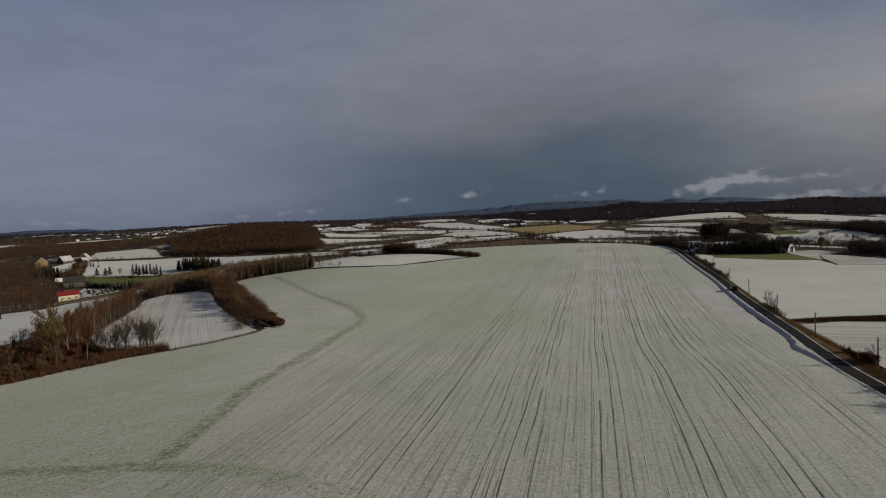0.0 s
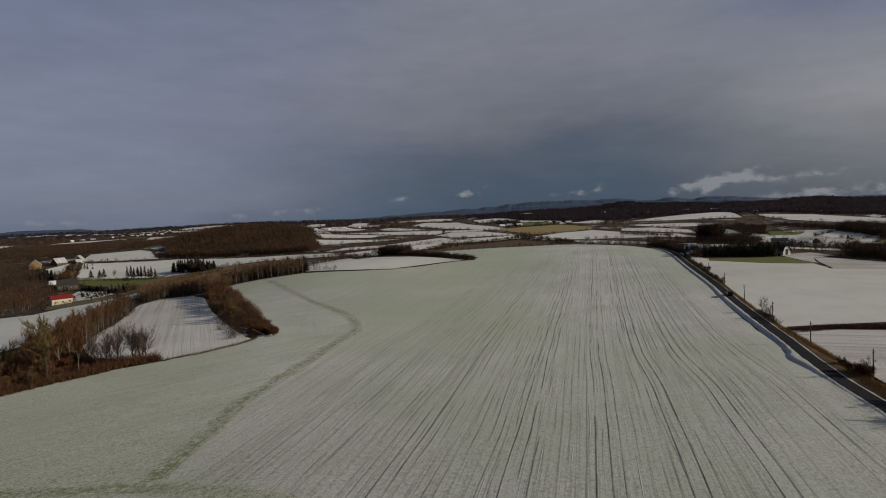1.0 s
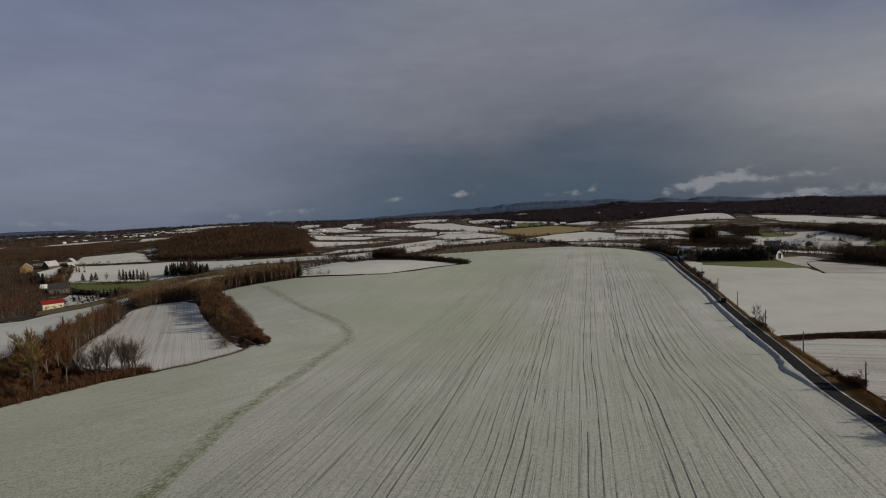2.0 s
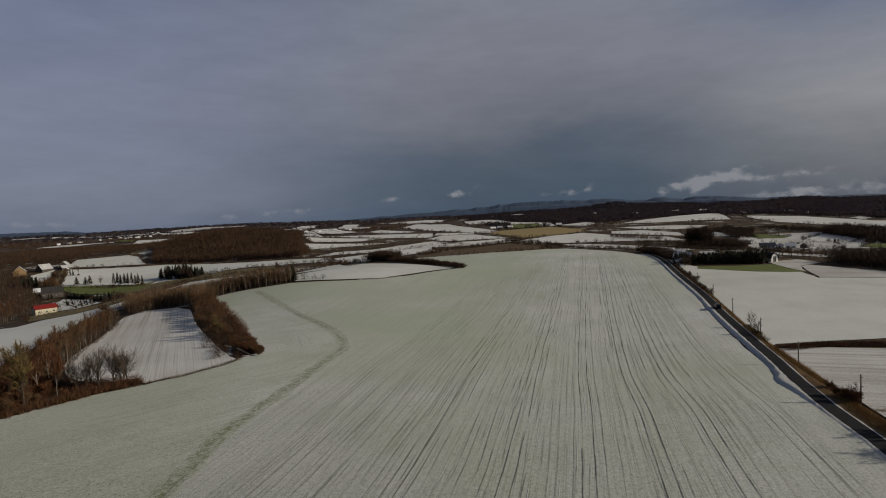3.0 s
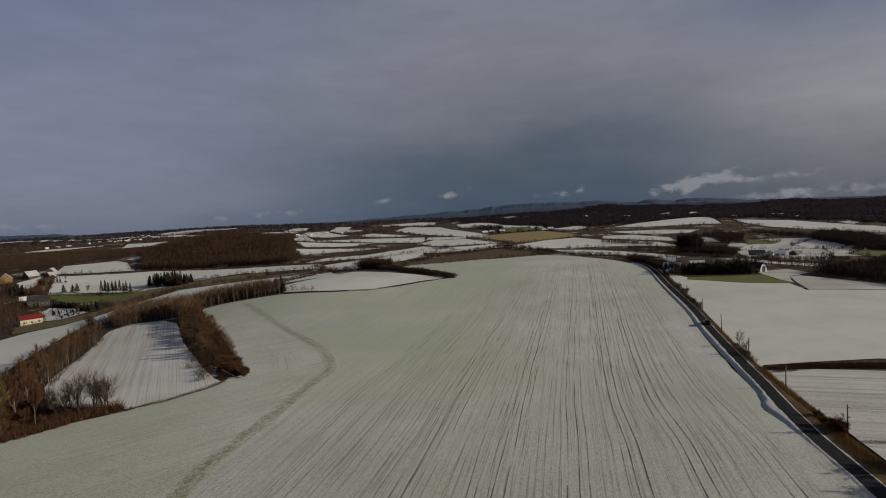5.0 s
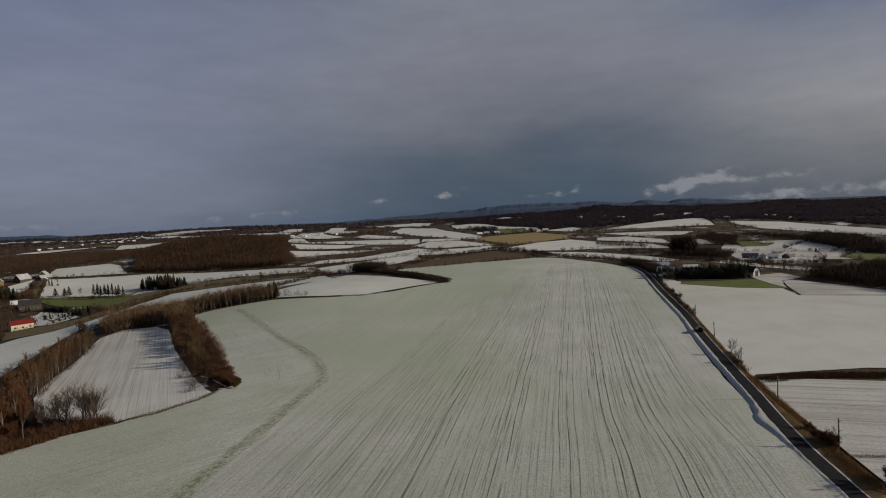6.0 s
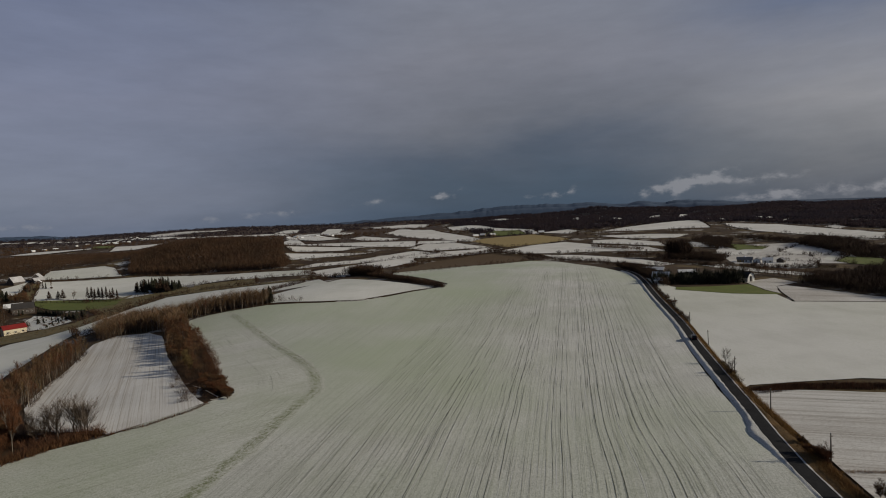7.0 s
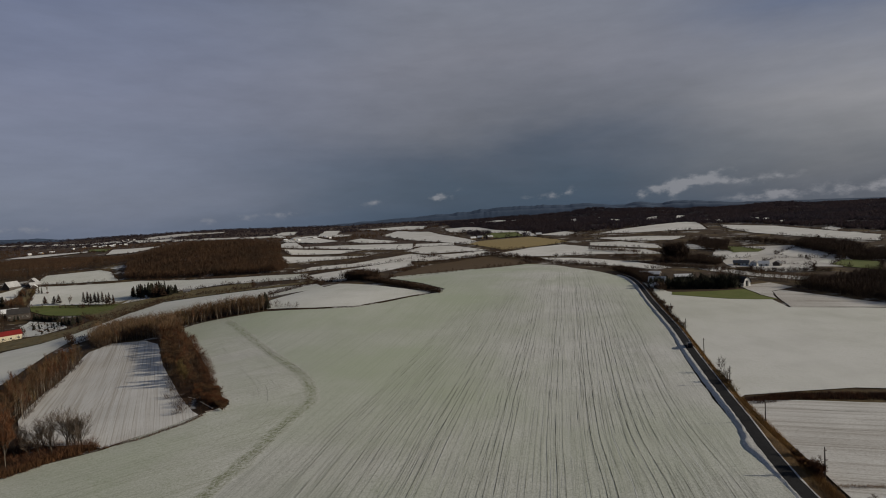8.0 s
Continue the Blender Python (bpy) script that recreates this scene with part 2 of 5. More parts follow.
M_FAR = snow_field("far_snow", 60, (0.24, 0.20, 0.13), 0.24, 0.3, 0.7, 0.4)
M_GREEN = mottled("winter_grass", (0.098, 0.130, 0.026), (0.128, 0.150, 0.038), (0.165, 0.145, 0.065), 0.4)
M_GOLD = mottled("straw_stubble", (0.30, 0.22, 0.09), (0.26, 0.20, 0.09), (0.36, 0.30, 0.17), 0.3)
M_BROWN = mottled("dry_weeds", (0.104, 0.066, 0.032), (0.082, 0.054, 0.026), (0.060, 0.040, 0.021), 0.5)
M_PLAINFLOOR = mottled("wooded_plain", (0.060, 0.035, 0.023), (0.046, 0.029, 0.021), (0.086, 0.058, 0.036), 0.02, bump=0)
M_TAN = mottled("dead_grass", (0.175, 0.138, 0.066), (0.085, 0.076, 0.034), (0.225, 0.175, 0.090), 0.5)
# purple-blue tones match the haze put into the hill woods' colour
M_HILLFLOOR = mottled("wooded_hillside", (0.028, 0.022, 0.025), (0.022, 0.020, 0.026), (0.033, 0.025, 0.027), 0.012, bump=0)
M_VERGE = mottled("verge_grass", (0.140, 0.082, 0.032), (0.080, 0.048, 0.022), (0.210, 0.135, 0.056), 0.8)
M_WILD = wild_ground()
M_ASPHALT = mottled("damp_asphalt", (0.024, 0.024, 0.026), (0.032, 0.032, 0.034), (0.048, 0.047, 0.049), 1.5, 0.95, sheen=0.05)
# blade colour mixed in strongly to deepen the shade on the road bank
M_BANKSNOW = snow_field("shaded_bank_snow", 16, (0.15, 0.14, 0.12), 0.62, 0.3, 0.3)
M_RUT = mottled("wheel_rut", (0.130, 0.130, 0.098), (0.215, 0.215, 0.175), (0.080, 0.080, 0.060), 0.25)
M_SNOWRIDGE = mottled("snow_ridge", (0.76, 0.76, 0.75), (0.70, 0.70, 0.68), (0.62, 0.62, 0.60), 0.25)
M_DRILL = mottled("drill_row", (0.24, 0.24, 0.19), (0.36, 0.36, 0.32), (0.17, 0.17, 0.13), 0.25)
M_ROW = mottled("stubble_row", (0.44, 0.37, 0.28), (0.54, 0.48, 0.39), (0.32, 0.26, 0.19), 0.25)
M_HEADLAND = snow_field("trodden_snow", 57, (0.130, 0.148, 0.048), 0.70, 0.22, 0.30, 1.4, 0.62, 0.4, south=0.18, tint=0.45, worn=0.60)
M_BARK = mottled("bark", (0.048, 0.034, 0.025), (0.070, 0.052, 0.040), (0.028, 0.020, 0.015), 3, vary=0.3)
M_BIRCH = mottled("birch_bark", (0.240, 0.205, 0.165), (0.180, 0.150, 0.120), (0.070, 0.055, 0.045), 2, vary=0.2)
M_PALEBARK = mottled("pale_birch_bark", (0.40, 0.35, 0.29), (0.31, 0.27, 0.22), (0.12, 0.10, 0.085), 2, vary=0.2)
M_PALELOG = mottled("pale_birch_log", (0.50, 0.46, 0.42), (0.40, 0.36, 0.33), (0.25, 0.22, 0.20), 2)
M_TWIG = mottled("twigs", (0.104, 0.057, 0.028), (0.134, 0.078, 0.039), (0.050, 0.028, 0.015), 1, vary=0.6, island=True)
M_TWIG_RED = mottled("rusty_twigs", (0.104, 0.042, 0.018), (0.132, 0.056, 0.024), (0.042, 0.019, 0.011), 1, vary=0.55, island=True)
M_TWIG_OLIVE = mottled("olive_leaves", (0.126, 0.092, 0.034), (0.150, 0.098, 0.038), (0.060, 0.044, 0.020), 1, vary=0.5, island=True)
M_TWIG_GREY = mottled("grey_twigs", (0.120, 0.092, 0.070), (0.150, 0.118, 0.092), (0.080, 0.062, 0.050), 1, vary=0.25)
M_WOOD_FAR = mottled("leafless_wood", (0.094, 0.051, 0.029), (0.048, 0.031, 0.020), (0.128, 0.080, 0.046), 0.1, vary=0.4, island=True, bump=0, thin=0.35)
M_WOOD_PALE = mottled("pale_leafless_wood", (0.150, 0.092, 0.052), (0.098, 0.062, 0.036), (0.200, 0.142, 0.092), 0.1, vary=0.45, island=True)
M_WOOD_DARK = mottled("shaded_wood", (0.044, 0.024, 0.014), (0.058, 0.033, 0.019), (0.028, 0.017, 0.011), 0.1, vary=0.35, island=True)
# aerial haze of the far woods is put into this blue-violet colour
M_WOOD_HAZED = mottled("hazed_hill_wood", (0.046, 0.033, 0.038), (0.032, 0.028, 0.040), (0.054, 0.039, 0.040), 0.012, vary=0.2, island=True, bump=0, thin=0.5)
M_NEEDLE = mottled("needles", (0.026, 0.027, 0.017), (0.034, 0.034, 0.021), (0.048, 0.043, 0.028), 1, vary=0.3)
M_WOOD_RUST = mottled("rusty_undergrowth", (0.092, 0.039, 0.018), (0.052, 0.024, 0.013), (0.124, 0.058, 0.026), 0.3, vary=0.5, island=True)
M_WOOD_TAWNY = mottled("tawny_scrub", (0.125, 0.080, 0.032), (0.085, 0.058, 0.025), (0.170, 0.118, 0.052), 0.2, vary=0.5, island=True)
M_WEED = mottled("weed_stalks", (0.092, 0.042, 0.019), (0.066, 0.034, 0.016), (0.130, 0.072, 0.034), 1, vary=0.5, island=True)
M_OCHRE = mottled("ochre_grass", (0.270, 0.158, 0.054), (0.190, 0.104, 0.038), (0.330, 0.220, 0.096), 1, vary=0.45, island=True)
# haze of distance painted as the range's own blue
M_RANGE_HAZED = mottled("far_range", (0.052, 0.082, 0.138), (0.058, 0.088, 0.144), (0.068, 0.098, 0.154), 0.006, bump=0)


# ---- the lie of the land ----
BUMPS = [  # x, y, spread x, spread y, height
    (-350, 440, 125, 190, -22), (-165, 215, 65, 70, -2), (-45, 165, 40, 45, 1.5), (-70, 340, 50, 50, 5), (100, 400, 130, 110, 5), (150, 640, 220, 110, -6), (60, 210, 60, 50, -1.5),
    (-390, 900, 170, 110, 8), (-312, 905, 80, 95, 17), (500, 1200, 200, 200, 9), (350, 480, 150, 150, -5),
]
RIDGE = [(-62, 0), (-45, 10), (-36, 24), (-31, 19), (-25, 26), (-19, 31), (-13, 20), (-7, 11), (-2, 14), (4, 15), (10, 19), (16, 24), (19, 29), (22, 20), (27, 11), (31, 13), (35, 16), (38, 3), (42, -5), (62, -4)]   # bearing, height


def eased(table, v):
    """Glides between the pairs of a table."""
    if v <= table[0][0]:
        return table[0][1]
    for (a, p), (b, q) in zip(table, table[1:]):
        if v <= b:
            k = (v - a) / (b - a)
            return p + (q - p) * k * k * (3 - 2 * k)
    return table[-1][1]


def swell(k):
    k = min(1.0, max(0.0, k))
    return k * k * (3 - 2 * k)


def ground_z(x, y):
    z = 0.0
    for cx, cy, sx, sy, a in BUMPS:
        z += a * math.exp(-0.5 * (((x - cx) / sx) ** 2 + ((y - cy) / sy) ** 2))
    r = math.hypot(x, y)
    if r > 1250 and y > 0:
        k = swell((r - 1250) / 900)
        a = math.degrees(math.atan2(x, y))
        east = swell((a + 2) / 12)
        near = swell((r - 1250) / 1450) * (1 - 0.7 * swell((r - 2850) / 700))   # the eastern hills stand nearer than the western horizon
        far = swell((r - 2400) / 2100)
        z += eased(RIDGE, a) * (east * near + (1 - east) * far) + k * east * 10 * noise.noise((x / 480, y / 480, 5.0))
        z += k * (5 + 8 * east) * noise.noise((x / 260, y / 260, 3.0)) + k * (2 + 5 * east) * noise.noise((x / 95, y / 95, 7.0))
    return z


def link_mesh(name, verts, faces, mat, parent=None, label="", smooth=False):
    me = bpy.data.meshes.new(name)
    me.from_pydata(verts, [], faces)
    me.materials.append(mat)
    if smooth:
        me.shade_smooth()
    me.update()
    ob = new(name, me)
    ob.parent = parent
    return tagged(ob, label)


def structure(ob, label, category):
    return tagged(ob, label, category, kind="structure")


def build_ground():
    """One sheet round the eye, fine ahead and coarse behind, out to the horizon."""
    rings = [0.0]
    while rings[-1] < 4880:
        r = rings[-1]
        rings.append(r + max(5.0, r * 0.022))
    spokes = [radians(a) for a in np.concatenate([np.arange(-58, 58, 0.6), np.arange(58, 302, 4.0)])]
    verts, faces = [(0, 0, ground_z(0, 0))], []
    n = len(spokes)
    for r in rings[1:]:
        for a in spokes:
            x, y = r * math.sin(a), r * math.cos(a)
            verts.append((x, y, ground_z(x, y)))
    for j in range(n):
        faces.append((0, 1 + (j + 1) % n, 1 + j))
    for i in range(len(rings) - 2):
        for j in range(n):
            a, b = 1 + i * n + j, 1 + i * n + (j + 1) % n
            faces.append((a, b, b + n, a + n))
    ob = link_mesh("ground", verts, faces, M_WILD, smooth=True)
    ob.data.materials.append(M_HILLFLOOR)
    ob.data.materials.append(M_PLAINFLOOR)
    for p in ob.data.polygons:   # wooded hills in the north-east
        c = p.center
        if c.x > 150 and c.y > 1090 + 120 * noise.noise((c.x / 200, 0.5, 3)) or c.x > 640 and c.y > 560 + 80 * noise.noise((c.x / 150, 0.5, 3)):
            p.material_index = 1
        elif c.y > 1000 and c.x < 100 and noise.noise((c.x / 260, c.y / 90, 21)) < 0.22:
            p.material_index = 2
    structure(ob, "brown winter ground with dead grass and wood litter", "ground")


def inside(p, poly):
    c, j = False, len(poly) - 1
    for i in range(len(poly)):
        (xi, yi), (xj, yj) = poly[i], poly[j]
        if (yi > p[1]) != (yj > p[1]) and p[0] < (xj - xi) * (p[1] - yi) / (yj - yi) + xi:
            c = not c
        j = i
    return c


def resample(line, step, closed=False, wob=0.0):
    out = []
    pts = list(line) + ([line[0]] if closed else [])
    for (x0, y0), (x1, y1) in zip(pts, pts[1:]):
        n = max(1, int(math.hypot(x1 - x0, y1 - y0) / step))
        for i in range(n):
            x, y = x0 + (x1 - x0) * i / n, y0 + (y1 - y0) * i / n
            if wob:
                x += wob * noise.noise((x / 9, y / 9, 1.5))
                y += wob * noise.noise((x / 9, y / 9, 8.5))
            out.append((x, y))
    if not closed:
        out.append(pts[-1])
    return out


def curve(line, step=4.0):
    """A smooth line through the points."""
    p = [Vector(q) for q in line]
    p = [2 * p[0] - p[1]] + p + [2 * p[-1] - p[-2]]
    out = []
    for i in range(1, len(p) - 2):
        n = max(1, int((p[i + 1] - p[i]).length / step))
        for k in range(n):
            t = k / n
            out.append(tuple(0.5 * (2 * p[i] + (p[i + 1] - p[i - 1]) * t + (2 * p[i - 1] - 5 * p[i] + 4 * p[i + 1] - p[i + 2]) * t * t
                                    + (3 * p[i] - p[i - 1] - 3 * p[i + 1] + p[i + 2]) * t ** 3)))
    out.append(tuple(p[-2]))
    return out


def lift_at(x, y):
    return 0.10 + 0.0005 * math.hypot(x, y)


FIELD_EDGES = []


def field(name, poly, mat, label, category="field", up=0.0, step=None, round_off=True):
    """A field: a thin sheet that follows the land, with a slightly ragged edge."""
    far = min(math.hypot(*p) for p in poly)
    if mat is M_FAR and 480 < far < 1300:   # wide fields with only thin hedges between them
        cx, cy = sum(p[0] for p in poly) / len(poly), sum(p[1] for p in poly) / len(poly)
        if -330 < cx < 320:
            poly = [(cx + (x - cx) * 1.10, cy + (y - cy) * 1.18) for x, y in poly]
            up += 0.035 * (len(FIELD_EDGES) % 6)
    FIELD_EDGES.append((far, list(poly), label))
    step = step or (6.0 if far < 150 else 12.0 if far < 450 else 25.0)
    edge = curve(list(poly) + [poly[0]], step)[:-1] if round_off else poly
    edge = resample(edge, step * 0.5, True, 0.5 if far < 450 else 2.0)
    xs, ys = [p[0] for p in edge], [p[1] for p in edge]
    pts = [Vector(p) for p in edge]
    x = min(xs) + step * 0.37
    while x < max(xs):
        y = min(ys) + step * 0.41
        while y < max(ys):
            q = (x + random.uniform(-0.2, 0.2) * step, y + random.uniform(-0.2, 0.2) * step)
            if inside(q, edge):
                pts.append(Vector(q))
            y += step
        x += step
    n = len(edge)
    up += 1.0 if far > 1250 else 0.0
    v2, _, f2, *_ = delaunay_2d_cdt(pts, [(i, (i + 1) % n) for i in range(n)], [], 1, 1e-3)
    verts = [(v[0], v[1], ground_z(v[0], v[1]) + lift_at(v[0], v[1]) + up) for v in v2]
    faces = []
    for f in f2:
        a, b, c = (v2[i] for i in f)
        faces.append(tuple(f) if (b - a).cross(c - a) > 0 else tuple(reversed(f)))
    ob = link_mesh(name, verts, faces, mat, smooth=True)
    return structure(ob, label, category)


def ribbon(name, line, profile, mat, label="", category="", parent=None, step=4.0, inner=None, wide=None, high=None, rough=0.0):
    """A strip along a line. profile: (offset to the right, height over the ground), or a function of y that gives them. wide(y) stretches it from inner, high(y) scales its height."""
    pts = [Vector(p) for p in curve(line, step)]
    shape = profile if callable(profile) else lambda y: profile
    verts, faces, m = [], [], len(shape(0))
    for i, p in enumerate(pts):
        d = (pts[min(i + 1, len(pts) - 1)] - pts[max(i - 1, 0)]).normalized()
        side = Vector((d.y, -d.x))
        k = 1.0
        if wide:
            k = wide(p.y)
        elif inner is not None:
            k = math.sin(math.pi * (i + 0.001) / (len(pts) - 0.998)) ** 0.8
        up = high(p.y) if high else 1.0
        for off, h in shape(p.y):
            o = off if inner is None else inner + (off - inner) * k
            if rough:
                o += rough * noise.noise((p.x / 2.3, p.y / 2.3, off * 3))
                h += rough * 0.5 * noise.noise((p.x / 1.7, p.y / 1.7, off * 5 + 2))
            q = p + side * o
            verts.append((q.x, q.y, ground_z(q.x, q.y) + (h * up if h > 0 else h)))
    for i in range(len(pts) - 1):
        for k in range(m - 1):
            a = i * m + k
            faces.append((a, a + 1, a + 1 + m, a + m))
    ob = link_mesh(name, verts, faces, mat, parent, smooth=True)
    if category:
        structure(ob, label, category)
    elif label:
        tagged(ob, label)
    return ob


def tracks(line, offsets, width, mat, parent, name="wheel_track", gap=-1.0, up=0.14, wave=0.5, step=5.0, seed=0.0):
    """Narrow worn strips beside a line, each broken where the snow lies over it."""
    pts = [Vector(p) for p in curve(line, step)]
    for off in offsets:
        verts, faces = [], []
        for i, p in enumerate(pts):
            d = (pts[min(i + 1, len(pts) - 1)] - pts[max(i - 1, 0)]).normalized()
            side = Vector((d.y, -d.x))
            q = p + side * (off + wave * noise.noise((p.x / 30, p.y / 30, off * 0.02 + seed * 0.05)))
            keep = noise.noise((p.x / 18, p.y / 18, off * 3.1 + seed)) - gap
            w = width * (0.45 + 0.8 * abs(noise.noise((p.x / 7, p.y / 7, off))) + 0.7 * abs(noise.noise((p.x / 2.1, p.y / 2.1, off + seed)))) * min(1.0, max(0.05, keep * 4)) * min(1.0, (i + 0.5) / 6, (len(pts) - i - 0.5) / 6)
            for k in (-0.5, 0.5):
                r = q + side * k * w
                verts.append((r.x, r.y, ground_z(r.x, r.y) + lift_at(r.x, r.y) + up - 0.10))
            if i and keep > 0:
                a = 2 * i
                faces.append((a - 2, a - 1, a + 1, a))
        if faces:
            link_mesh(name, verts, faces, mat, parent)


def worn_band(line, width, parent, name="turning_track", fade=0.0):
    """A trodden strip, worn most along its middle; it dies away over the last part fade."""
    pts = [Vector(p) for p in curve(line, 1.0)]
    cols = ((-0.75, 0.0), (-0.42, 0.7), (-0.15, 1.0), (0.15, 0.8), (0.42, 0.7), (0.75, 0.0))
    verts, faces, wear, n, m = [], [], [], len(pts), len(cols)
    for i, p in enumerate(pts):
        d = (pts[min(i + 1, n - 1)] - pts[max(i - 1, 0)]).normalized()
        side = Vector((d.y, -d.x))
        k = min(1.0, (n - 1 - i) / (fade * n)) if fade else min(1.0, (n - 1 - i) / 12)
        for s, a in cols:
            r = p + side * width * s * (1.0 + 0.35 * noise.noise((p.x / 4, p.y / 4, s * 5)))
            verts.append((r.x, r.y, ground_z(r.x, r.y) + lift_at(r.x, r.y) + 0.025))
            wear.append(a * k * (0.85 + 0.5 * noise.noise((p.x / 9, p.y / 9, s * 3))))
        if i:
            for c in range(m - 1):
                a = i * m + c
                faces.append((a - m, a - m + 1, a + 1, a))
    ob = link_mesh(name, verts, faces, M_HEADLAND, parent, smooth=True)
    at = ob.data.attributes.new("wear", "FLOAT", "POINT")
    for i, w in enumerate(wear):
        at.data[i].value = w


build_ground()

# ---- fields ----
ROAD = [(59, 30), (66.2, 68), (70.5, 86), (73.4, 99), (77.2, 113), (81.9, 127), (86.9, 143), (93.9, 165), (102.6, 192), (112.6, 223), (128, 280), (143.5, 332), (151.5, 366), (152.5, 384)]

main_field = field("field", [(-40, 73.5), (-39.6, 89), (-38.2, 104), (-33.8, 121), (-28.2, 148), (-25.6, 165), (-33.4, 190), (-53, 227.5), (-82.6, 281.6), (-100, 311), (-79, 313.5), (-49, 307), (-27, 306), (-11, 317), (5, 332), (18, 343),
       (26, 358), (12, 400), (-14, 468), (-14, 484), (26, 501), (90, 545), (128, 580), (146, 540), (143.5, 470), (147.4, 420), (148.9, 373), (140, 333), (124.6, 281), (109.2, 224), (99, 193), (90.2, 166), (83.4, 144), (78.7, 128), (74.2, 114), (71.2, 100), (68.6, 86.5), (64.3, 68.5), (56.8, 31), (46, -60),
       (-60, -90), (-90, 10)],
      M_WHEAT, "broad wheat field under thin grey-green snow", round_off=False)
west_field = field("field", [(-40.1, 73.5), (-90, 10), (-150, -60), (-230, 20), (-165, 80), (-112, 108), (-92, 125), (-85, 131.5), (-70.6, 138.6), (-56, 155.5), (-48.7, 164), (-59.5, 183), (-80, 228), (-101, 269), (-120, 300), (-109, 309), (-100.1, 311),
       (-82.7, 281.6), (-53.1, 227.5), (-33.5, 190), (-25.7, 165), (-28.3, 148), (-33.9, 121), (-38.3, 104), (-39.7, 89)],
      M_WHEAT_WEST, "western part of the wheat field with thin snow", round_off=False)
field("field", [(-113, 171.6), (-119.5, 184.7), (-125.8, 201.9), (-131.3, 221.1), (-140.9, 246.1), (-151.8, 275.9), (-149.8, 290.6), (-129.2, 284), (-117.3, 271.1), (-94.5, 225.6), (-70.8, 182.7), (-58.2, 161.2), (-54.9, 157.3), (-71.1, 139.5), (-77, 143.5), (-86, 145), (-95, 150), (-104, 159)], M_STUBBLE, "small snowy stubble field between hedges")
field("field", [(-178, 219), (-245, 301), (-222, 298), (-225, 323), (-214, 336), (-213, 363), (-198, 359), (-196, 345), (-188, 318), (-178, 286), (-169, 260), (-158, 228), (-150, 206), (-160, 175), (-190, 190)], M_PLAIN, "strip of snowy meadow beside bare trees")
field("field", [(-210, 355), (-218, 403), (-224, 456), (-219, 507), (-155, 499), (-79, 488), (-63, 432), (-99, 395), (-149, 364), (-176, 343), (-178, 307)], M_PLAIN, "narrow strip of snowy field", round_off=False)
field("field", [(-378, 567), (-439, 677), (-349, 684), (-324, 686), (-212, 651), (-156, 636), (-112, 620), (-97, 556), (-193, 594), (-231, 588), (-271, 536), (-346, 560)], M_PLAIN, "long snow-covered field", round_off=False)
field("field", [(-451, 690), (-480, 757), (-457, 766), (-418, 774), (-395, 753), (-357, 698)], M_PLAIN, "small snow-covered field below a wood", round_off=False)
field("field", [(-364, 549), (-379, 574), (-330, 570), (-278, 545), (-260, 492), (-291, 502), (-329, 523)], M_GREEN, "green winter grass field beside a farm", up=0.08, round_off=False)
field("field", [(-455, 636), (-455, 678), (-420, 611), (-418, 586)], M_PLAIN, "snowy farmyard beside sheds", round_off=False)
field("field", [(-320, 474), (-329, 499), (-288, 473), (-253, 426), (-252, 394), (-268, 400)], M_PLAIN, "snowy garden with clipped dark shrubs", round_off=False)
field("field", [(-78, 319.5), (-86, 357), (-75, 417), (-56, 462), (-46, 450), (-7, 380), (16, 346), (4, 336.5), (-12, 321.5), (-27, 310), (-49, 311)], M_PLAIN, "snowy triangular field", round_off=False)
field("field", [(-14, 468), (-12, 534), (25, 636), (109, 718), (134, 654), (133, 589), (89, 541), (25, 482)], M_BROWN, "fallow brown field of dry weeds", round_off=False)
field("field", [(-107, 594), (-77, 620), (-42, 658), (-2, 693), (2, 634), (-25, 589), (-45, 545), (-56, 503), (-78, 526)], M_FAR, "snow-covered field between hedges", round_off=False)
field("field", [(-130, 660), (-114, 690), (-73, 699), (-2, 778), (28, 735), (-16, 686), (-70, 666), (-109, 658), (-124, 651)], M_FAR, "snow-covered field between hedges", round_off=False)
field("field", [(-181, 810), (-133, 805), (-59, 794), (-96, 766), (-140, 758), (-157, 747)], M_FAR, "snow-covered field between hedges", round_off=False)
field("field", [(-199, 902), (-153, 924), (-78, 914), (-107, 853), (-173, 842)], M_FAR, "snow-covered field between hedges", round_off=False)
field("field", [(-302, 1262), (-324, 1554), (-218, 1166), (-96, 1116), (-4, 1052), (-8, 903), (-61, 937), (-171, 1025), (-221, 977)], M_FAR, "snow-covered field between hedges", round_off=False)
field("field", [(-351, 1538), (-389, 1866), (-300, 1783), (-176, 1382), (-221, 1321)], M_FAR, "snowy ground about far houses", round_off=False)
field("field", [(-436, 2832), (-341, 2760), (-244, 1794), (-323, 1917)], M_FAR, "far snow-covered field", round_off=False)
field("field", [(-635, 2526), (-668, 2912), (-591, 2966), (-495, 2312)], M_FAR, "far snow-covered field", round_off=False)
field("field", [(-151, 1350), (-130, 1492), (-90, 1364), (-30, 1218), (-40, 1150), (-107, 1236)], M_FAR, "snow-covered field between hedges", round_off=False)
field("field", [(-75, 1621), (-41, 1970), (58, 1621), (118, 1054), (94, 998), (-6, 1273)], M_FAR, "snow-covered field on a slope", round_off=False)
field("field", [(-249, 2676), (-75, 2827), (77, 2558), (53, 2104), (-81, 2220)], M_FAR, "far snow-covered field", round_off=False)
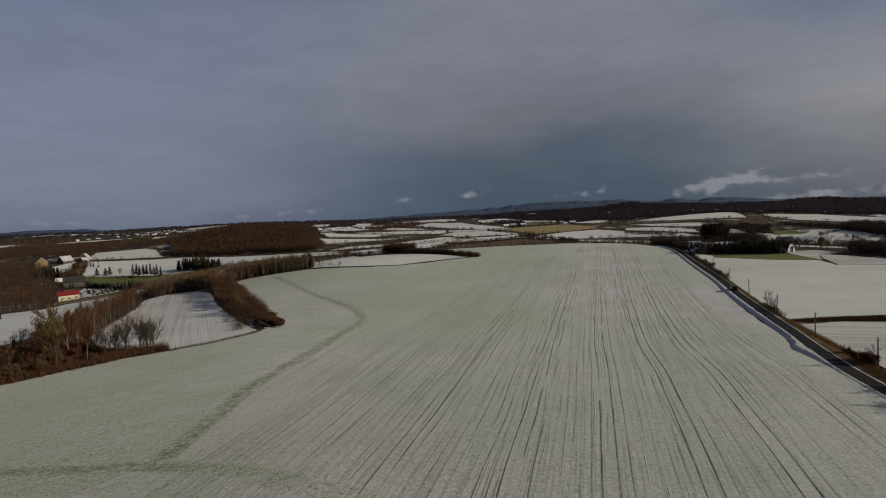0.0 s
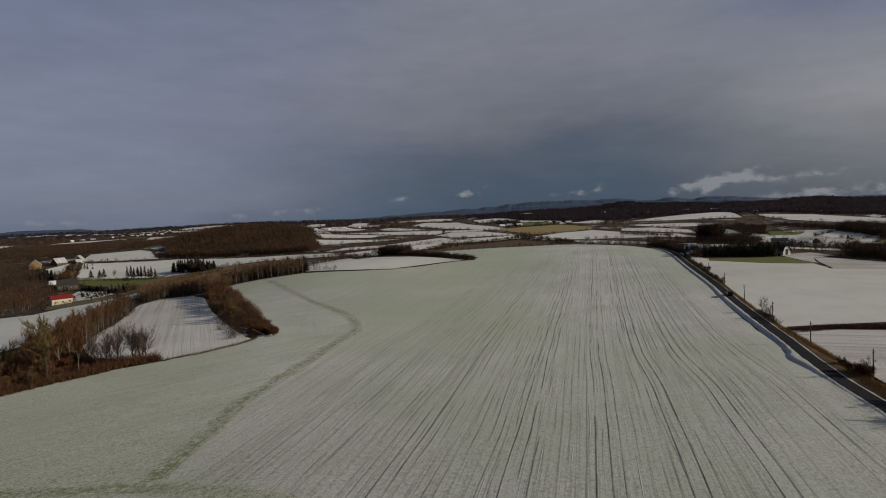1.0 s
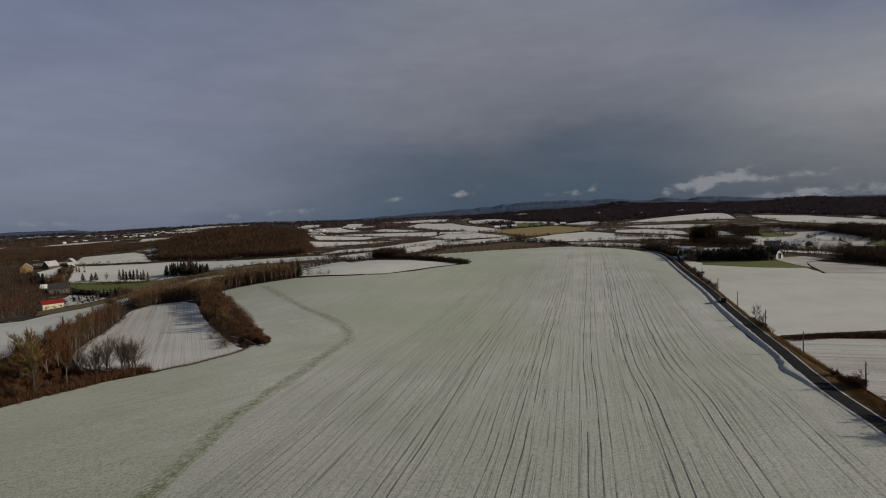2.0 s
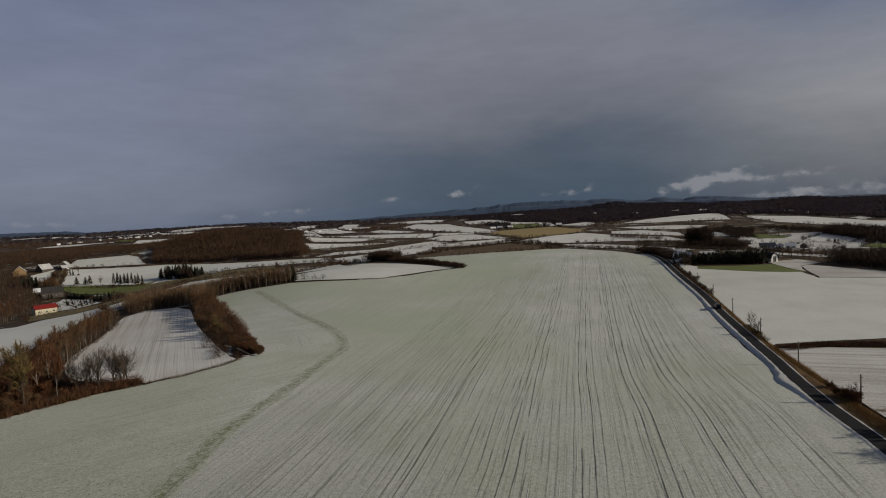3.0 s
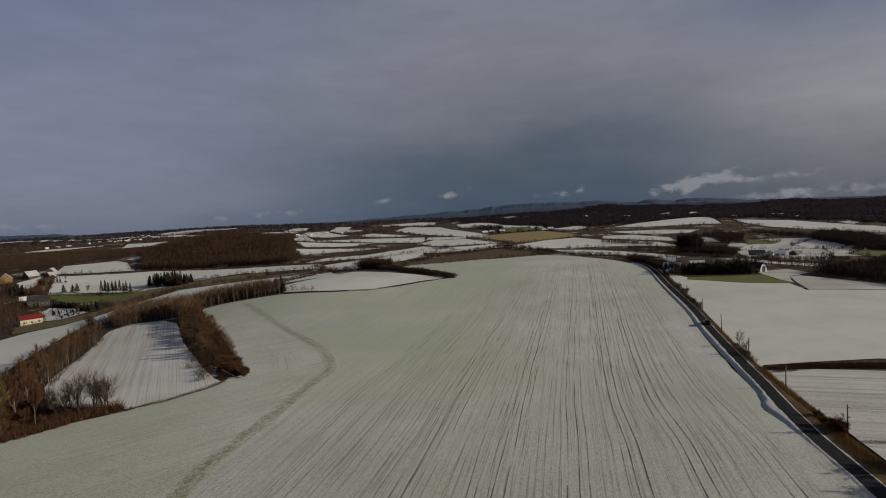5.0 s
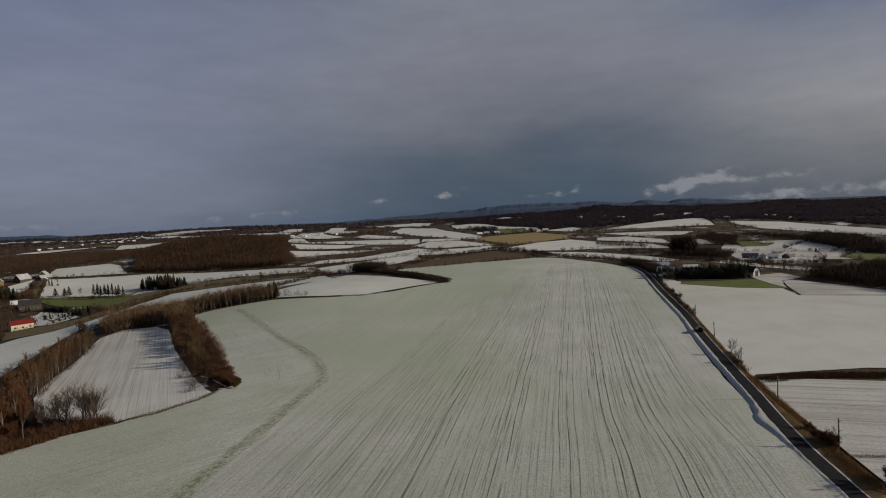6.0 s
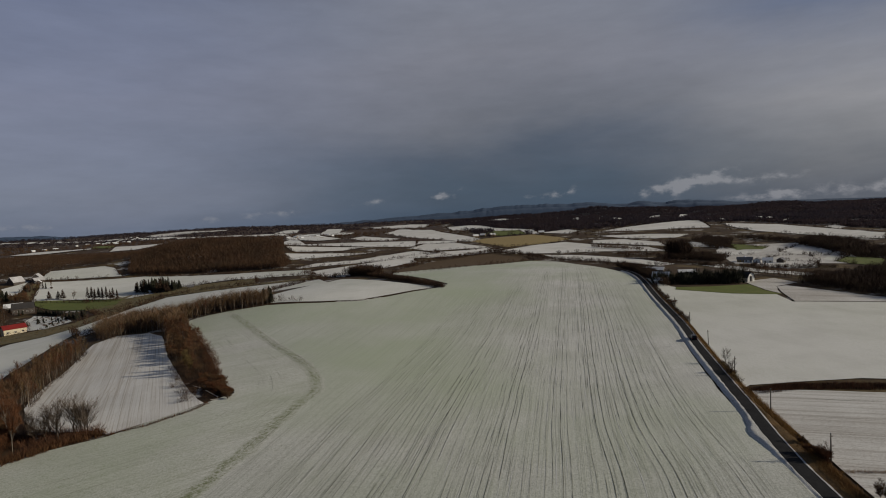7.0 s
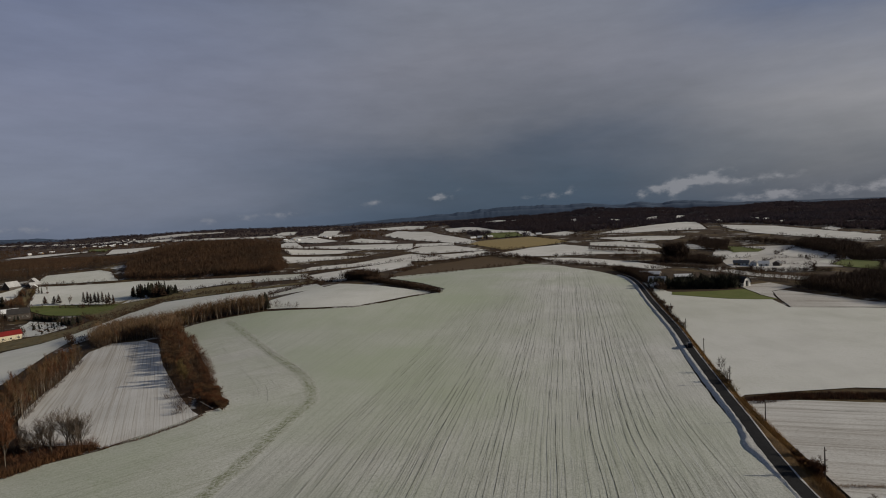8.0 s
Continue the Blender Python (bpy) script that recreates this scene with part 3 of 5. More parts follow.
field("field", [(118, 1766), (212, 1643), (260, 1246), (233, 1063), (180, 1390), (119, 1540)], M_FAR, "far snow-covered field", round_off=False)
field("field", [(143, 1145), (195, 1295), (240, 1235), (223, 1060), (169, 1046)], M_GREEN, "dull green field far off", up=0.3, round_off=False)
field("field", [(91, 2249), (258, 2391), (413, 2155), (402, 2010), (319, 1989), (203, 2082)], M_FAR, "far snow-covered field", round_off=False)
field("field", [(91, 963), (152, 1004), (229, 1020), (247, 890), (249, 848), (188, 800), (135, 780)], M_GOLD, "golden straw stubble field", round_off=False)
field("field", [(2, 838), (25, 908), (71, 900), (99, 820), (112, 794), (54, 791), (26, 789)], M_FAR, "snow-covered field between hedges", round_off=False)
field("field", [(-22, 912), (-4, 1029), (77, 978), (73, 929), (16, 931)], M_FAR, "snow-covered field between hedges", round_off=False)
field("field", [(-17, 713), (28, 742), (102, 774), (114, 752), (79, 712), (27, 694)], M_FAR, "snow-covered field between hedges", round_off=False)
field("field", [(33, 762), (84, 760), (124, 762), (103, 728), (56, 708)], M_FAR, "snow-covered field between hedges", round_off=False)
field("field", [(126, 731), (183, 777), (228, 791), (257, 730), (295, 690), (293, 637), (261, 661), (230, 674), (182, 680), (142, 695)], M_FAR, "snow-covered field along a shelter belt", round_off=False)
field("field", [(160, 663), (192, 643), (215, 610), (228, 533), (218, 441), (194, 421), (188, 474), (178, 535), (166, 597)], M_FAR, "snow-covered field beside the road", round_off=False)
field("field", [(251, 1052), (313, 1087), (318, 1035), (283, 983)], M_FAR, "far snow-covered field", round_off=False)
field("field", [(378, 636), (399, 641), (387, 590), (358, 586)], M_GREEN, "dull green field with rows", up=0.08, round_off=False)
field("field", [(152, 345), (147.8, 304.1), (160.2, 283.2), (171.7, 272.7), (183.5, 266.6), (177.7, 246.7), (203.7, 237.7), (233.6, 227.1), (140.6, 136.9), (122.4, 143), (106.1, 144.3), (92.5, 144.2), (90.3, 142.5), (96.9, 163.5), (105.6, 190.5), (115.8, 221.5), (131.2, 278.5), (147, 330.5)], M_PLAIN, "smooth snowy meadow beside the road", round_off=False)
field("field", [(90.3, 140), (101.4, 137.8), (114.2, 133.5), (129.4, 128.7), (140, 60), (68, 40), (73, 68), (77.2, 86), (79.6, 97.5), (82.8, 111), (85.2, 124.5), (88.2, 135.5)], M_PLOUGH, "snowy field with curved harrow marks", round_off=False)
# strips of snow between the far woods, towards the rim of the plain
for i in range(44):
    a, r = radians(-39 + 33 * ((i * 0.618) % 1.0)), 1750 + 1900 * ((i * 0.383) % 1.0)
    wide, deep = random.uniform(9, 28) * (1.9 if i % 5 == 0 else 1.0), random.uniform(50, 130)
    across, away = Vector((math.cos(a), -math.sin(a))), Vector((math.sin(a), math.cos(a)))
    outline = [tuple(away * (r + v * deep) + across * (u * wide + 10 * v)) for u, v in ((-1, -1), (-0.8, 1), (1.1, 0.8), (0.9, -0.9))]
    field("field", outline, M_FAR, "narrow strip of snow between far woods", round_off=False)
# hills and farmland in the north-east
for outline in ([(857, 1367), (861, 1337), (829, 1208), (730, 1071), (749, 1162)], [(717, 1042), (780, 1094), (747, 1041), (683, 969)], [(622, 798), (656, 820), (637, 773), (601, 742)],
                [(751, 1530), (893, 1780), (882, 1704), (761, 1491)], [(561, 1634), (718, 2047), (711, 2002), (569, 1621)],
                [(558, 1890), (592, 1920), (519, 1696), (504, 1680)], [(653, 1756), (665, 1713), (634, 1602), (612, 1625)], [(679, 1266), (744, 1338), (684, 1144), (646, 1096)],
                [(544, 2225), (558, 2170), (520, 2038), (510, 2066)], [(517, 1977), (554, 2021), (510, 1875)], [(636, 2101), (664, 2049), (632, 1918), (601, 1964)], [(862, 1126), (933, 1201), (824, 1064)]):
    field("field", outline, M_FAR, "snowy clearing on the hills", round_off=False)
for outline in ([(620, 1455), (690, 1590), (680, 1470), (568, 1293)], [(700, 1600), (752, 1701), (792, 1717), (720, 1560)], [(600, 1330), (650, 1420), (660, 1400)]):
    field("field", outline, M_PLOUGH, "patchy snow between trees on the hills", round_off=False)
field("field", [(344, 978), (408, 1035), (540, 1123), (603, 1163), (601, 1113), (508, 908), (457, 930), (390, 935)], M_FAR, "snowy field on a rise", round_off=False)
field("field", [(581, 1005), (622, 903), (594, 733), (581, 645), (524, 582), (516, 674), (512, 794), (537, 894)], M_FAR, "long snowy field below the hills", round_off=False)
field("field", [(227, 419), (249, 425), (244, 371), (262, 341), (247, 326), (240, 341), (232, 358), (226, 396)], M_FAR, "narrow snow-covered field", round_off=False)
field("field", [(268, 418), (311, 447), (314, 409), (288, 375), (267, 378), (257, 397)], M_PLOUGH, "snowy field along a track", round_off=False)
field("field", [(319, 476), (349, 504), (365, 486), (344, 446), (321, 418), (315, 453)], M_PLOUGH, "snowy field with faint green stripes", round_off=False)
field("field", [(345, 445), (367, 465), (375, 458), (340, 426)], M_PLAIN, "bright snowy patch by a farm track", round_off=False)
field("field", [(337, 420), (376, 456), (379, 420), (329, 365), (332, 397)], M_GREEN, "dull green field beside a track", up=0.08, round_off=False)
field("field", [(375, 542), (421, 582), (453, 600), (397, 495), (374, 477), (368, 502)], M_FAR, "long snow-covered field", round_off=False)
field("field", [(371, 639), (392, 653), (400, 599), (380, 575), (363, 594)], M_GREEN, "dull green field with rows", up=0.08, round_off=False)
field("field", [(335, 568), (360, 578), (366, 553), (335, 528), (322, 536), (312, 552)], M_FAR, "snow-covered field", round_off=False)
field("field", [(300, 548), (322, 572), (310, 520), (296, 505)], M_PLOUGH, "thinly snowed field", round_off=False)
field("field", [(367, 711), (380, 682), (365, 637), (345, 650), (330, 690)], M_FAR, "snow-covered field", round_off=False)
field("field", [(273, 800), (311, 790), (333, 735), (322, 693), (295, 728), (262, 768)], M_FAR, "snow-covered strip with dark posts", round_off=False)
field("field", [(300, 880), (380, 850), (420, 810), (380, 770), (323, 800)], M_FAR, "far snow-covered strip", round_off=False)
field("field", [(262, 432), (296, 505), (330, 580), (372, 645), (400, 640), (450, 610), (400, 480), (372, 440), (330, 400), (312, 415)], M_PLOUGH, "thinly snowed farmland", up=-0.16, round_off=False)
field("field", [(199, 289), (207, 293), (215, 268), (222, 246), (260, 228), (240, 222), (213, 236), (179, 246.8), (186, 263), (193, 277)], M_THINPLOUGH, "small ploughed field dusted with snow", round_off=False)
field("field", [(145, 293), (149, 301), (167, 298), (191, 300), (186, 280), (186.5, 266), (177, 269), (165.6, 274)], M_GREEN, "green grass strip before dark conifers", up=0.08, round_off=False)
field("field", [(195, 312), (220, 322), (219, 301), (207, 294), (199.5, 290), (192, 277.5), (187.3, 268), (187.5, 281), (192, 300)], M_THINPLOUGH, "snowy yard beside a white barn", round_off=False)
field("field", [(-999, 1416), (-1060, 1600), (-981, 1729), (-892, 1573), (-935, 1421)], M_FAR, "far snowy field on the plain", round_off=False)
field("field", [(-950, 1674), (-1069, 1900), (-994, 1889), (-845, 1578)], M_GREEN, "far green field on the plain", up=0.08, round_off=False)
field("field", [(-1432, 3020), (-1486, 3477), (-1159, 3525), (-1080, 3234), (-1231, 3092), (-1313, 2815)], M_PLOUGH, "pale field on the far rise", round_off=False)
field("field", [(-717, 1338), (-919, 1754), (-806, 1825), (-726, 1567), (-676, 1382)], M_FAR, "far snowy field on the plain", round_off=False)
field("field", [(-409, 780), (-392, 790), (-387, 778), (-397, 770)], M_FAR, "far snowy field on the plain", round_off=False)
field("field", [(-279, 383), (-255, 391), (-242, 406), (-250, 460), (-246, 501), (-208, 532), (-141, 517), (-85, 522), (-80, 495), (-156, 505), (-221, 512), (-226, 462), (-220, 408), (-213, 359), (-218, 336), (-235, 325)], M_TAN, "band of tawny dead grass beside a track", round_off=False)
field("field", [(-406, 592), (-452, 686), (-440, 674), (-384, 574)], M_TAN, "bare tawny path between yard and field", round_off=False)
field("field", [(-319, 558), (-285, 567), (-236, 581), (-160, 579), (-146, 531), (-162, 522), (-228, 528), (-236, 481), (-233, 431), (-293, 508)], M_TAN, "olive rough grass beside a track", round_off=False)
field("field", [(-211, 232), (-218, 270), (-222, 294), (-142, 186), (-141, 173), (-145, 159)], M_PLAIN, "snowy meadow at the edge of a wood", round_off=False)

# tramlines and drill rows of the wheat field
def tram(x0, y0, y1):
    rise = [(-60, -31), (60, 0), (85, 6.8), (100, 10.9), (110, 13.5), (125, 17.4), (140, 21.5), (160, 27), (200, 38.5), (250, 53), (300, 67.5), (340, 79), (430, 104), (520, 129)]
    sway = max(0.0, min(1.0, (x0 - 20) / 18))   # the rows beside the road bend round its bulge
    return [(x0 + g - 2.2 * sway * swell((y - 95) / 35) + 1.2 * sway * swell((y - 150) / 80), y) for y, g in rise if y0 <= y <= y1]


RUTS = [(-34, 60, 250, -0.05, 0.10), (-23.5, -60, 300, -0.2, 0.11), (-10.5, -60, 340, -0.3, 0.12), (5.9, -60, 430, -0.45, 0.12), (17.9, -60, 430, -0.45, 0.12), (26.2, 85, 340, -0.15, 0.09), (29.2, -60, 430, -0.85, 0.13), (35.6, 95, 340, -0.2, 0.10), (39.2, -60, 430, -0.85, 0.13), (44.5, 80, 340, -0.3, 0.10), (51.5, 60, 340, -0.4, 0.10)]
for x0, y0, y1, gap, w in RUTS:
    tracks(tram(x0, y0, y1), (-0.95, 0.95), w, M_RUT, main_field, gap=gap, step=2.5)
    tracks(tram(x0, y0, y1), (2.5, -2.2), w * 0.7, M_DRILL, main_field, gap=max(gap, -0.25), step=2.5)
for k in range(74):
    x0 = -36 + k * 1.23 + 0.5 * noise.noise((k * 0.7, 0.3, 0.1))
    tracks(tram(x0, -60, 300 if x0 < -20 else 340), (0.0,), (0.075 if x0 < 8 else 0.05) + 0.04 * abs(noise.noise((k * 1.3, 2.0, 0.5))), M_DRILL, main_field, "drill_row", gap=-0.15 if x0 < 8 else -0.12, wave=0.9, step=2.5, seed=k * 1.7)
for k in range(40):   # ridges where the snow lies thicker
    x0 = -35 + k * 2.2 + 0.8 * noise.noise((k * 0.9, 1.3, 0.1))
    tracks(tram(x0, -60, 340), (0.0,), 0.10, M_SNOWRIDGE, main_field, "snow_ridge", gap=0.05, up=0.132, wave=0.8, step=2.5, seed=k * 2.3 + 50)
# the worn turning strip round the headland
HEAD = [(-40, 72.6), (-39.6, 80), (-39, 90), (-38.2, 104), (-33.8, 121), (-28.2, 148), (-25.6, 165), (-33.4, 190), (-53, 227.5), (-82.6, 281.6), (-97, 306)]
worn_band(HEAD, 3.3, west_field)
tracks(HEAD, (-1.3, -0.5, 0.6, 1.4), 0.13, M_RUT, west_field, "turning_track", gap=0.12, wave=1.1, step=1.2)
worn_band([(-110, 75), (-75, 73), (-60.5, 71.9), (-49.3, 71.3), (-40.6, 71.4), (-29.7, 69.6), (-22.9, 66.9), (-16.8, 63.9), (-8, 60)], 2.6, west_field, fade=0.35)
tracks([(-110, 75), (-75, 73), (-60.5, 71.9), (-49.3, 71.3), (-40.6, 71.4), (-29.7, 69.6), (-22.9, 66.9), (-16.8, 63.9), (-8, 60)], (-1.0, 0.1, 0.9), 0.12, M_RUT, west_field, "turning_track", gap=0.15, wave=1.2, step=1.2)
for i in range(9):
    tracks([(-92 + 3 * i, 112 - 7 * i), (-64 + 3.2 * i, 127 - 7 * i), (-44 + 1.2 * i, 141 - 7.5 * i)], (0.0, 1.8), 0.15, M_DRILL, west_field, "drill_row", gap=0.02, step=3.0)
# rows that follow the bend
tracks([(-34, 121), (-28.2, 148), (-25.6, 165), (-33.4, 190), (-53, 227.5), (-82.6, 281.6)], [-3.2 - 1.3 * i for i in range(12)], 0.10, M_DRILL, west_field, "drill_row", gap=0.06, step=3.0)

# rows of stubble: round the headland, then straight
stubble = next(o for o in scene.objects if "stubble field between" in o.get("label", ""))
tracks([(-104, 160), (-112, 173), (-118.5, 187), (-124.5, 204), (-130, 223), (-139.5, 248), (-149, 273)], [1.5 + 1.7 * i for i in range(9)], 0.10, M_ROW, stubble, "stubble_row", gap=-0.05, wave=0.8, step=2.5)
for k in range(17):
    tracks([(-76 - 1.9 * k, 150 + 1.2 * k), (-88 - 1.9 * k, 185 + 1.2 * k), (-106 - 1.5 * k, 230 + 0.8 * k), (-124 - 0.9 * k, 268)], (0.0,), 0.09, M_ROW, stubble, "stubble_row", gap=-0.02, wave=0.8, step=2.5)

# loops left by the harrow in the field beyond the road
harrowed = next(o for o in scene.objects if "curved harrow" in o.get("label", ""))
for line in ([(87.5, 116), (88.5, 119.5), (91.6, 121), (93.4, 119), (92.2, 115.5)], [(88, 111.5), (91, 110.5), (95, 111)], [(89.5, 109.5), (88.3, 107.5), (89.5, 105.3), (93, 104)],
             [(90.7, 128.9), (95.6, 126.4), (100.7, 124.3), (112, 121)], [(93, 135.5), (98, 133.2), (105.3, 129.9), (114, 127)], [(90, 122), (97, 119), (108, 116)]):
    tracks(line, (0.0, 0.9), 0.14, M_RUT, harrowed, "harrow_mark", gap=-0.25, wave=0.6, step=1.5)

# ---- the road ----
def road_height(y):
    """The road runs on a bank beyond the bend and almost level with the field before it."""
    return 0.35 + 0.40 * min(1.0, max(0.0, (y - 97) / 13))


def verge_width(y):
    return 1.0 if y < 112 else max(0.28, 1.0 - 0.72 * (y - 112) / 18)


BANK = [(60, -1.75), (99, -1.8), (104, -2.0), (108.5, -2.3), (110.5, -2.7), (112.5, -3.2), (114.5, -3.2), (118, -2.4), (124, -1.95), (135, -1.9), (153, -2.1), (185, -2.4), (225, -2.5), (330, -2.4)]   # y, where the snowy shoulder ends


def bank_profile(y):
    top = eased(BANK, y)
    return [(top - 1.2, -0.05), (top - 0.8, 0.12), (top - 0.15, 0.72), (top, 0.80), (top * 0.5 - 0.8, 0.82), (-1.50, 0.79)]


ribbon("road", ROAD, [(-1.55, 0.78), (-0.85, 0.80), (-0.15, 0.81), (0.55, 0.80), (1.25, 0.78)], M_ASPHALT, "dark damp asphalt country road on a low bank", "road", high=road_height)
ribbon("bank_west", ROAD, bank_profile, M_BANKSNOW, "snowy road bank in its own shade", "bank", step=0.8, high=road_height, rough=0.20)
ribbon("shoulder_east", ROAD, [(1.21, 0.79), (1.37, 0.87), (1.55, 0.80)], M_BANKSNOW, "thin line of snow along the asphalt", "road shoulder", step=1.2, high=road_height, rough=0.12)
ribbon("verge", ROAD, [(1.45, 0.79), (2.0, 0.66), (2.9, 1.05), (3.8, 0.70), (4.8, -0.05)], M_VERGE, "verge of dead tawny grass", "verge", step=1.2, inner=1.45, wide=verge_width, high=road_height, rough=0.40)

# ---- the far range ----
CREST = [(-46, 36), (-40, 42), (-36, 48), (-33.5, 44), (-31, 26), (-27, 16), (-10, 16), (-4, 34), (-1.6, 42), (4.3, 60), (10, 90), (13, 87), (15.9, 82), (17.6, 84), (21.4, 58), (23.5, 72), (25, 50), (26.3, 64), (28, 58), (29.5, 48), (31.5, 30), (36, 20), (46, 6)]


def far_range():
    """A long mountain range on the horizon, coloured blue for haze: two rows of crests, one behind the other."""
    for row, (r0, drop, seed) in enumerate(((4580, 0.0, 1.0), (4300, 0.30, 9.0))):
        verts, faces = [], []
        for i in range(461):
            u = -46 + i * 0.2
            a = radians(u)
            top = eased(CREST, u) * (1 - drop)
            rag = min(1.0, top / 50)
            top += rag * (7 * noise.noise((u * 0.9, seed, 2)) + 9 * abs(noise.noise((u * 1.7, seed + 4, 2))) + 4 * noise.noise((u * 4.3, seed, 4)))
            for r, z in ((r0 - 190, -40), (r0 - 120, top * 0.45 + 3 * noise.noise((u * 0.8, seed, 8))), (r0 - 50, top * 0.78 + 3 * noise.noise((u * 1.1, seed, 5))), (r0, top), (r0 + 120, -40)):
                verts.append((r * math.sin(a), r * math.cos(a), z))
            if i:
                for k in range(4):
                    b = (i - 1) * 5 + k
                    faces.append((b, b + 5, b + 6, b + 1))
        ob = link_mesh("backdrop", verts, faces, M_RANGE_HAZED, smooth=True)
        structure(ob, "distant mountain range coloured slate-blue for haze", "mountains")


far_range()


# ---- plants ----
def prism(verts, faces, a, b, ra, rb, sides=3):
    """A tapered limb from a to b."""
    d = (b - a).normalized()
    u = d.orthogonal().normalized()
    w = d.cross(u)
    n = len(verts)
    for p, r in ((a, ra), (b, rb)):
        for k in range(sides):
            t = 2 * math.pi * k / sides
            verts.append(tuple(p + (u * math.cos(t) + w * math.sin(t)) * r))
    for k in range(sides):
        j = (k + 1) % sides
        faces.append((n + k, n + j, n + sides + j, n + sides + k))


def grow(rng, out, p, d, length, r, depth, lift):
    """Limbs that fork towards the tips. out: trunk, limbs and twigs as (verts, faces)."""
    bend = Vector((rng.uniform(-1, 1), rng.uniform(-1, 1), rng.uniform(-0.3, 0.5))) * 0.12
    mid = p + d * length * 0.5
    d2 = (d + bend + Vector((0, 0, lift * 0.15))).normalized()
    end = mid + d2 * length * 0.5
    v, f = out["trunk"] if depth == 0 else out["limb"]
    sides = 5 if depth == 0 else 3
    prism(v, f, p, mid, r, r * 0.72, sides)
    prism(v, f, mid, end, r * 0.72, r * 0.42, sides)
    if depth >= 2:
        tv, tf = out["twig"]
        for _ in range(out["twigs"]):
            q = p + (end - p) * rng.uniform(0.15, 1.0)
            t = (d2 + Vector((rng.uniform(-1, 1), rng.uniform(-1, 1), rng.uniform(-0.5, 1.0))) * 0.9).normalized()
            s = t.cross(Vector((rng.uniform(-1, 1), rng.uniform(-1, 1), rng.uniform(-1, 1)))).normalized()
            n, tl, tw = len(tv), out["twig_len"] * rng.uniform(0.6, 1.3), out["twig_w"]
            tv += [tuple(q - s * tw), tuple(q + s * tw), tuple(q + t * tl)]
            tf.append((n, n + 1, n + 2))
    if depth < 3:
        k = out["forks"][depth]
        for i in range(k):
            at = rng.uniform(0.35 if depth == 0 else 0.2, 1.0) if i else 1.0
            q = p + (mid - p) * (at / 0.5) if at < 0.5 else mid + (end - mid) * ((at - 0.5) / 0.5)
            ang, out_way = rng.uniform(0, 2 * math.pi), out["spread"][depth] * rng.uniform(0.6, 1.2)
            side = d2.orthogonal().normalized()
            side = (side * math.cos(ang) + d2.cross(side) * math.sin(ang))
            nd = (d2 + side * out_way + Vector((0, 0, lift * 0.3))).normalized()
            grow(rng, out, q, nd, length * out["shrink"][depth] * rng.uniform(0.75, 1.15), r * 0.42 * (1.2 - 0.3 * at), depth + 1, lift)


def bare_tree(seed, bark, twig, label, trunk_len=5.0, r=0.16, forks=(7, 4, 3), spread=(0.75, 0.8, 0.9), shrink=(0.6, 0.55, 0.55), twigs=5, twig_len=0.9, twig_w=0.03, stems=1, name="tree", category="tree", tall=10.0):
    """A leafless tree at the origin: trunk and crown under one base."""
    rng = random.Random(seed)
    out = {"trunk": ([], []), "limb": ([], []), "twig": ([], []), "forks": forks, "spread": spread, "shrink": shrink, "twigs": twigs, "twig_len": twig_len, "twig_w": twig_w}
    for s in range(stems):
        lean = Vector((rng.uniform(-1, 1), rng.uniform(-1, 1), 0)) * (0.05 if stems == 1 else 0.45)
        grow(rng, out, Vector((rng.uniform(-0.2, 0.2) * stems, rng.uniform(-0.2, 0.2) * stems, -0.3)), (Vector((0, 0, 1)) + lean).normalized(), trunk_len * rng.uniform(0.85, 1.1), r, 0, 1.0)
    base = tagged(new(name), label, category)
    lv, lf = out["limb"]
    tv, tf = out["twig"]
    top = max(v[2] for v in lv)
    k = tall / top
    cv, cf = lv + tv, lf + [tuple(i + len(lv) for i in f) for f in tf]
    v, f = out["trunk"]
    if stems == 1:
        link_mesh("trunk", [(a * k, b * k, c * k) for a, b, c in v], f, bark, base)
    else:
        cf = cf + [tuple(i + len(cv) for i in q) for q in f]
        cv = cv + v
    crown = link_mesh("crown", [(a * k, b * k, c * k) for a, b, c in cv], cf, twig, base)
    crown.data.materials.append(bark)
    for i in range(len(lf)):
        crown.data.polygons[i].material_index = 1
    return base


def conifer(seed, h=9.0, r=2.2, label="dark green conifer with dense needles", needles=None, arms=10, fat=0.30, step=0.062, low=0.07):
    rng = random.Random(seed)
    base = tagged(new("conifer"), label, "tree")
    v, f = [], []
    prism(v, f, Vector((0, 0, -0.3)), Vector((0, 0, h * 0.97)), 0.16, 0.03, 5)
    link_mesh("trunk", v, f, M_BARK, base)
    v, f = [], []
    z = low * h
    while z < h * 0.97:
        reach = r * (1 - z / h) ** 0.8 + 0.15
        for k in range(arms):
            a = rng.uniform(0, 2 * math.pi)
            d = Vector((math.cos(a), math.sin(a), 0))
            s = Vector((-d.y, d.x, 0))
            top, tip = Vector((0, 0, z + 0.09 * h)), d * reach * rng.uniform(0.7, 1.1) + Vector((0, 0, z - rng.uniform(0, 0.25)))
            n, w = len(v), reach * fat
            mid = (top + tip) * 0.5 + Vector((0, 0, 0.12))
            v += [tuple(top), tuple(mid - s * w), tuple(tip), tuple(mid + s * w)]
            f.append((n, n + 1, n + 2, n + 3))
        z += step * h
    link_mesh("crown", v, f, needles or M_NEEDLE, base)
    return base


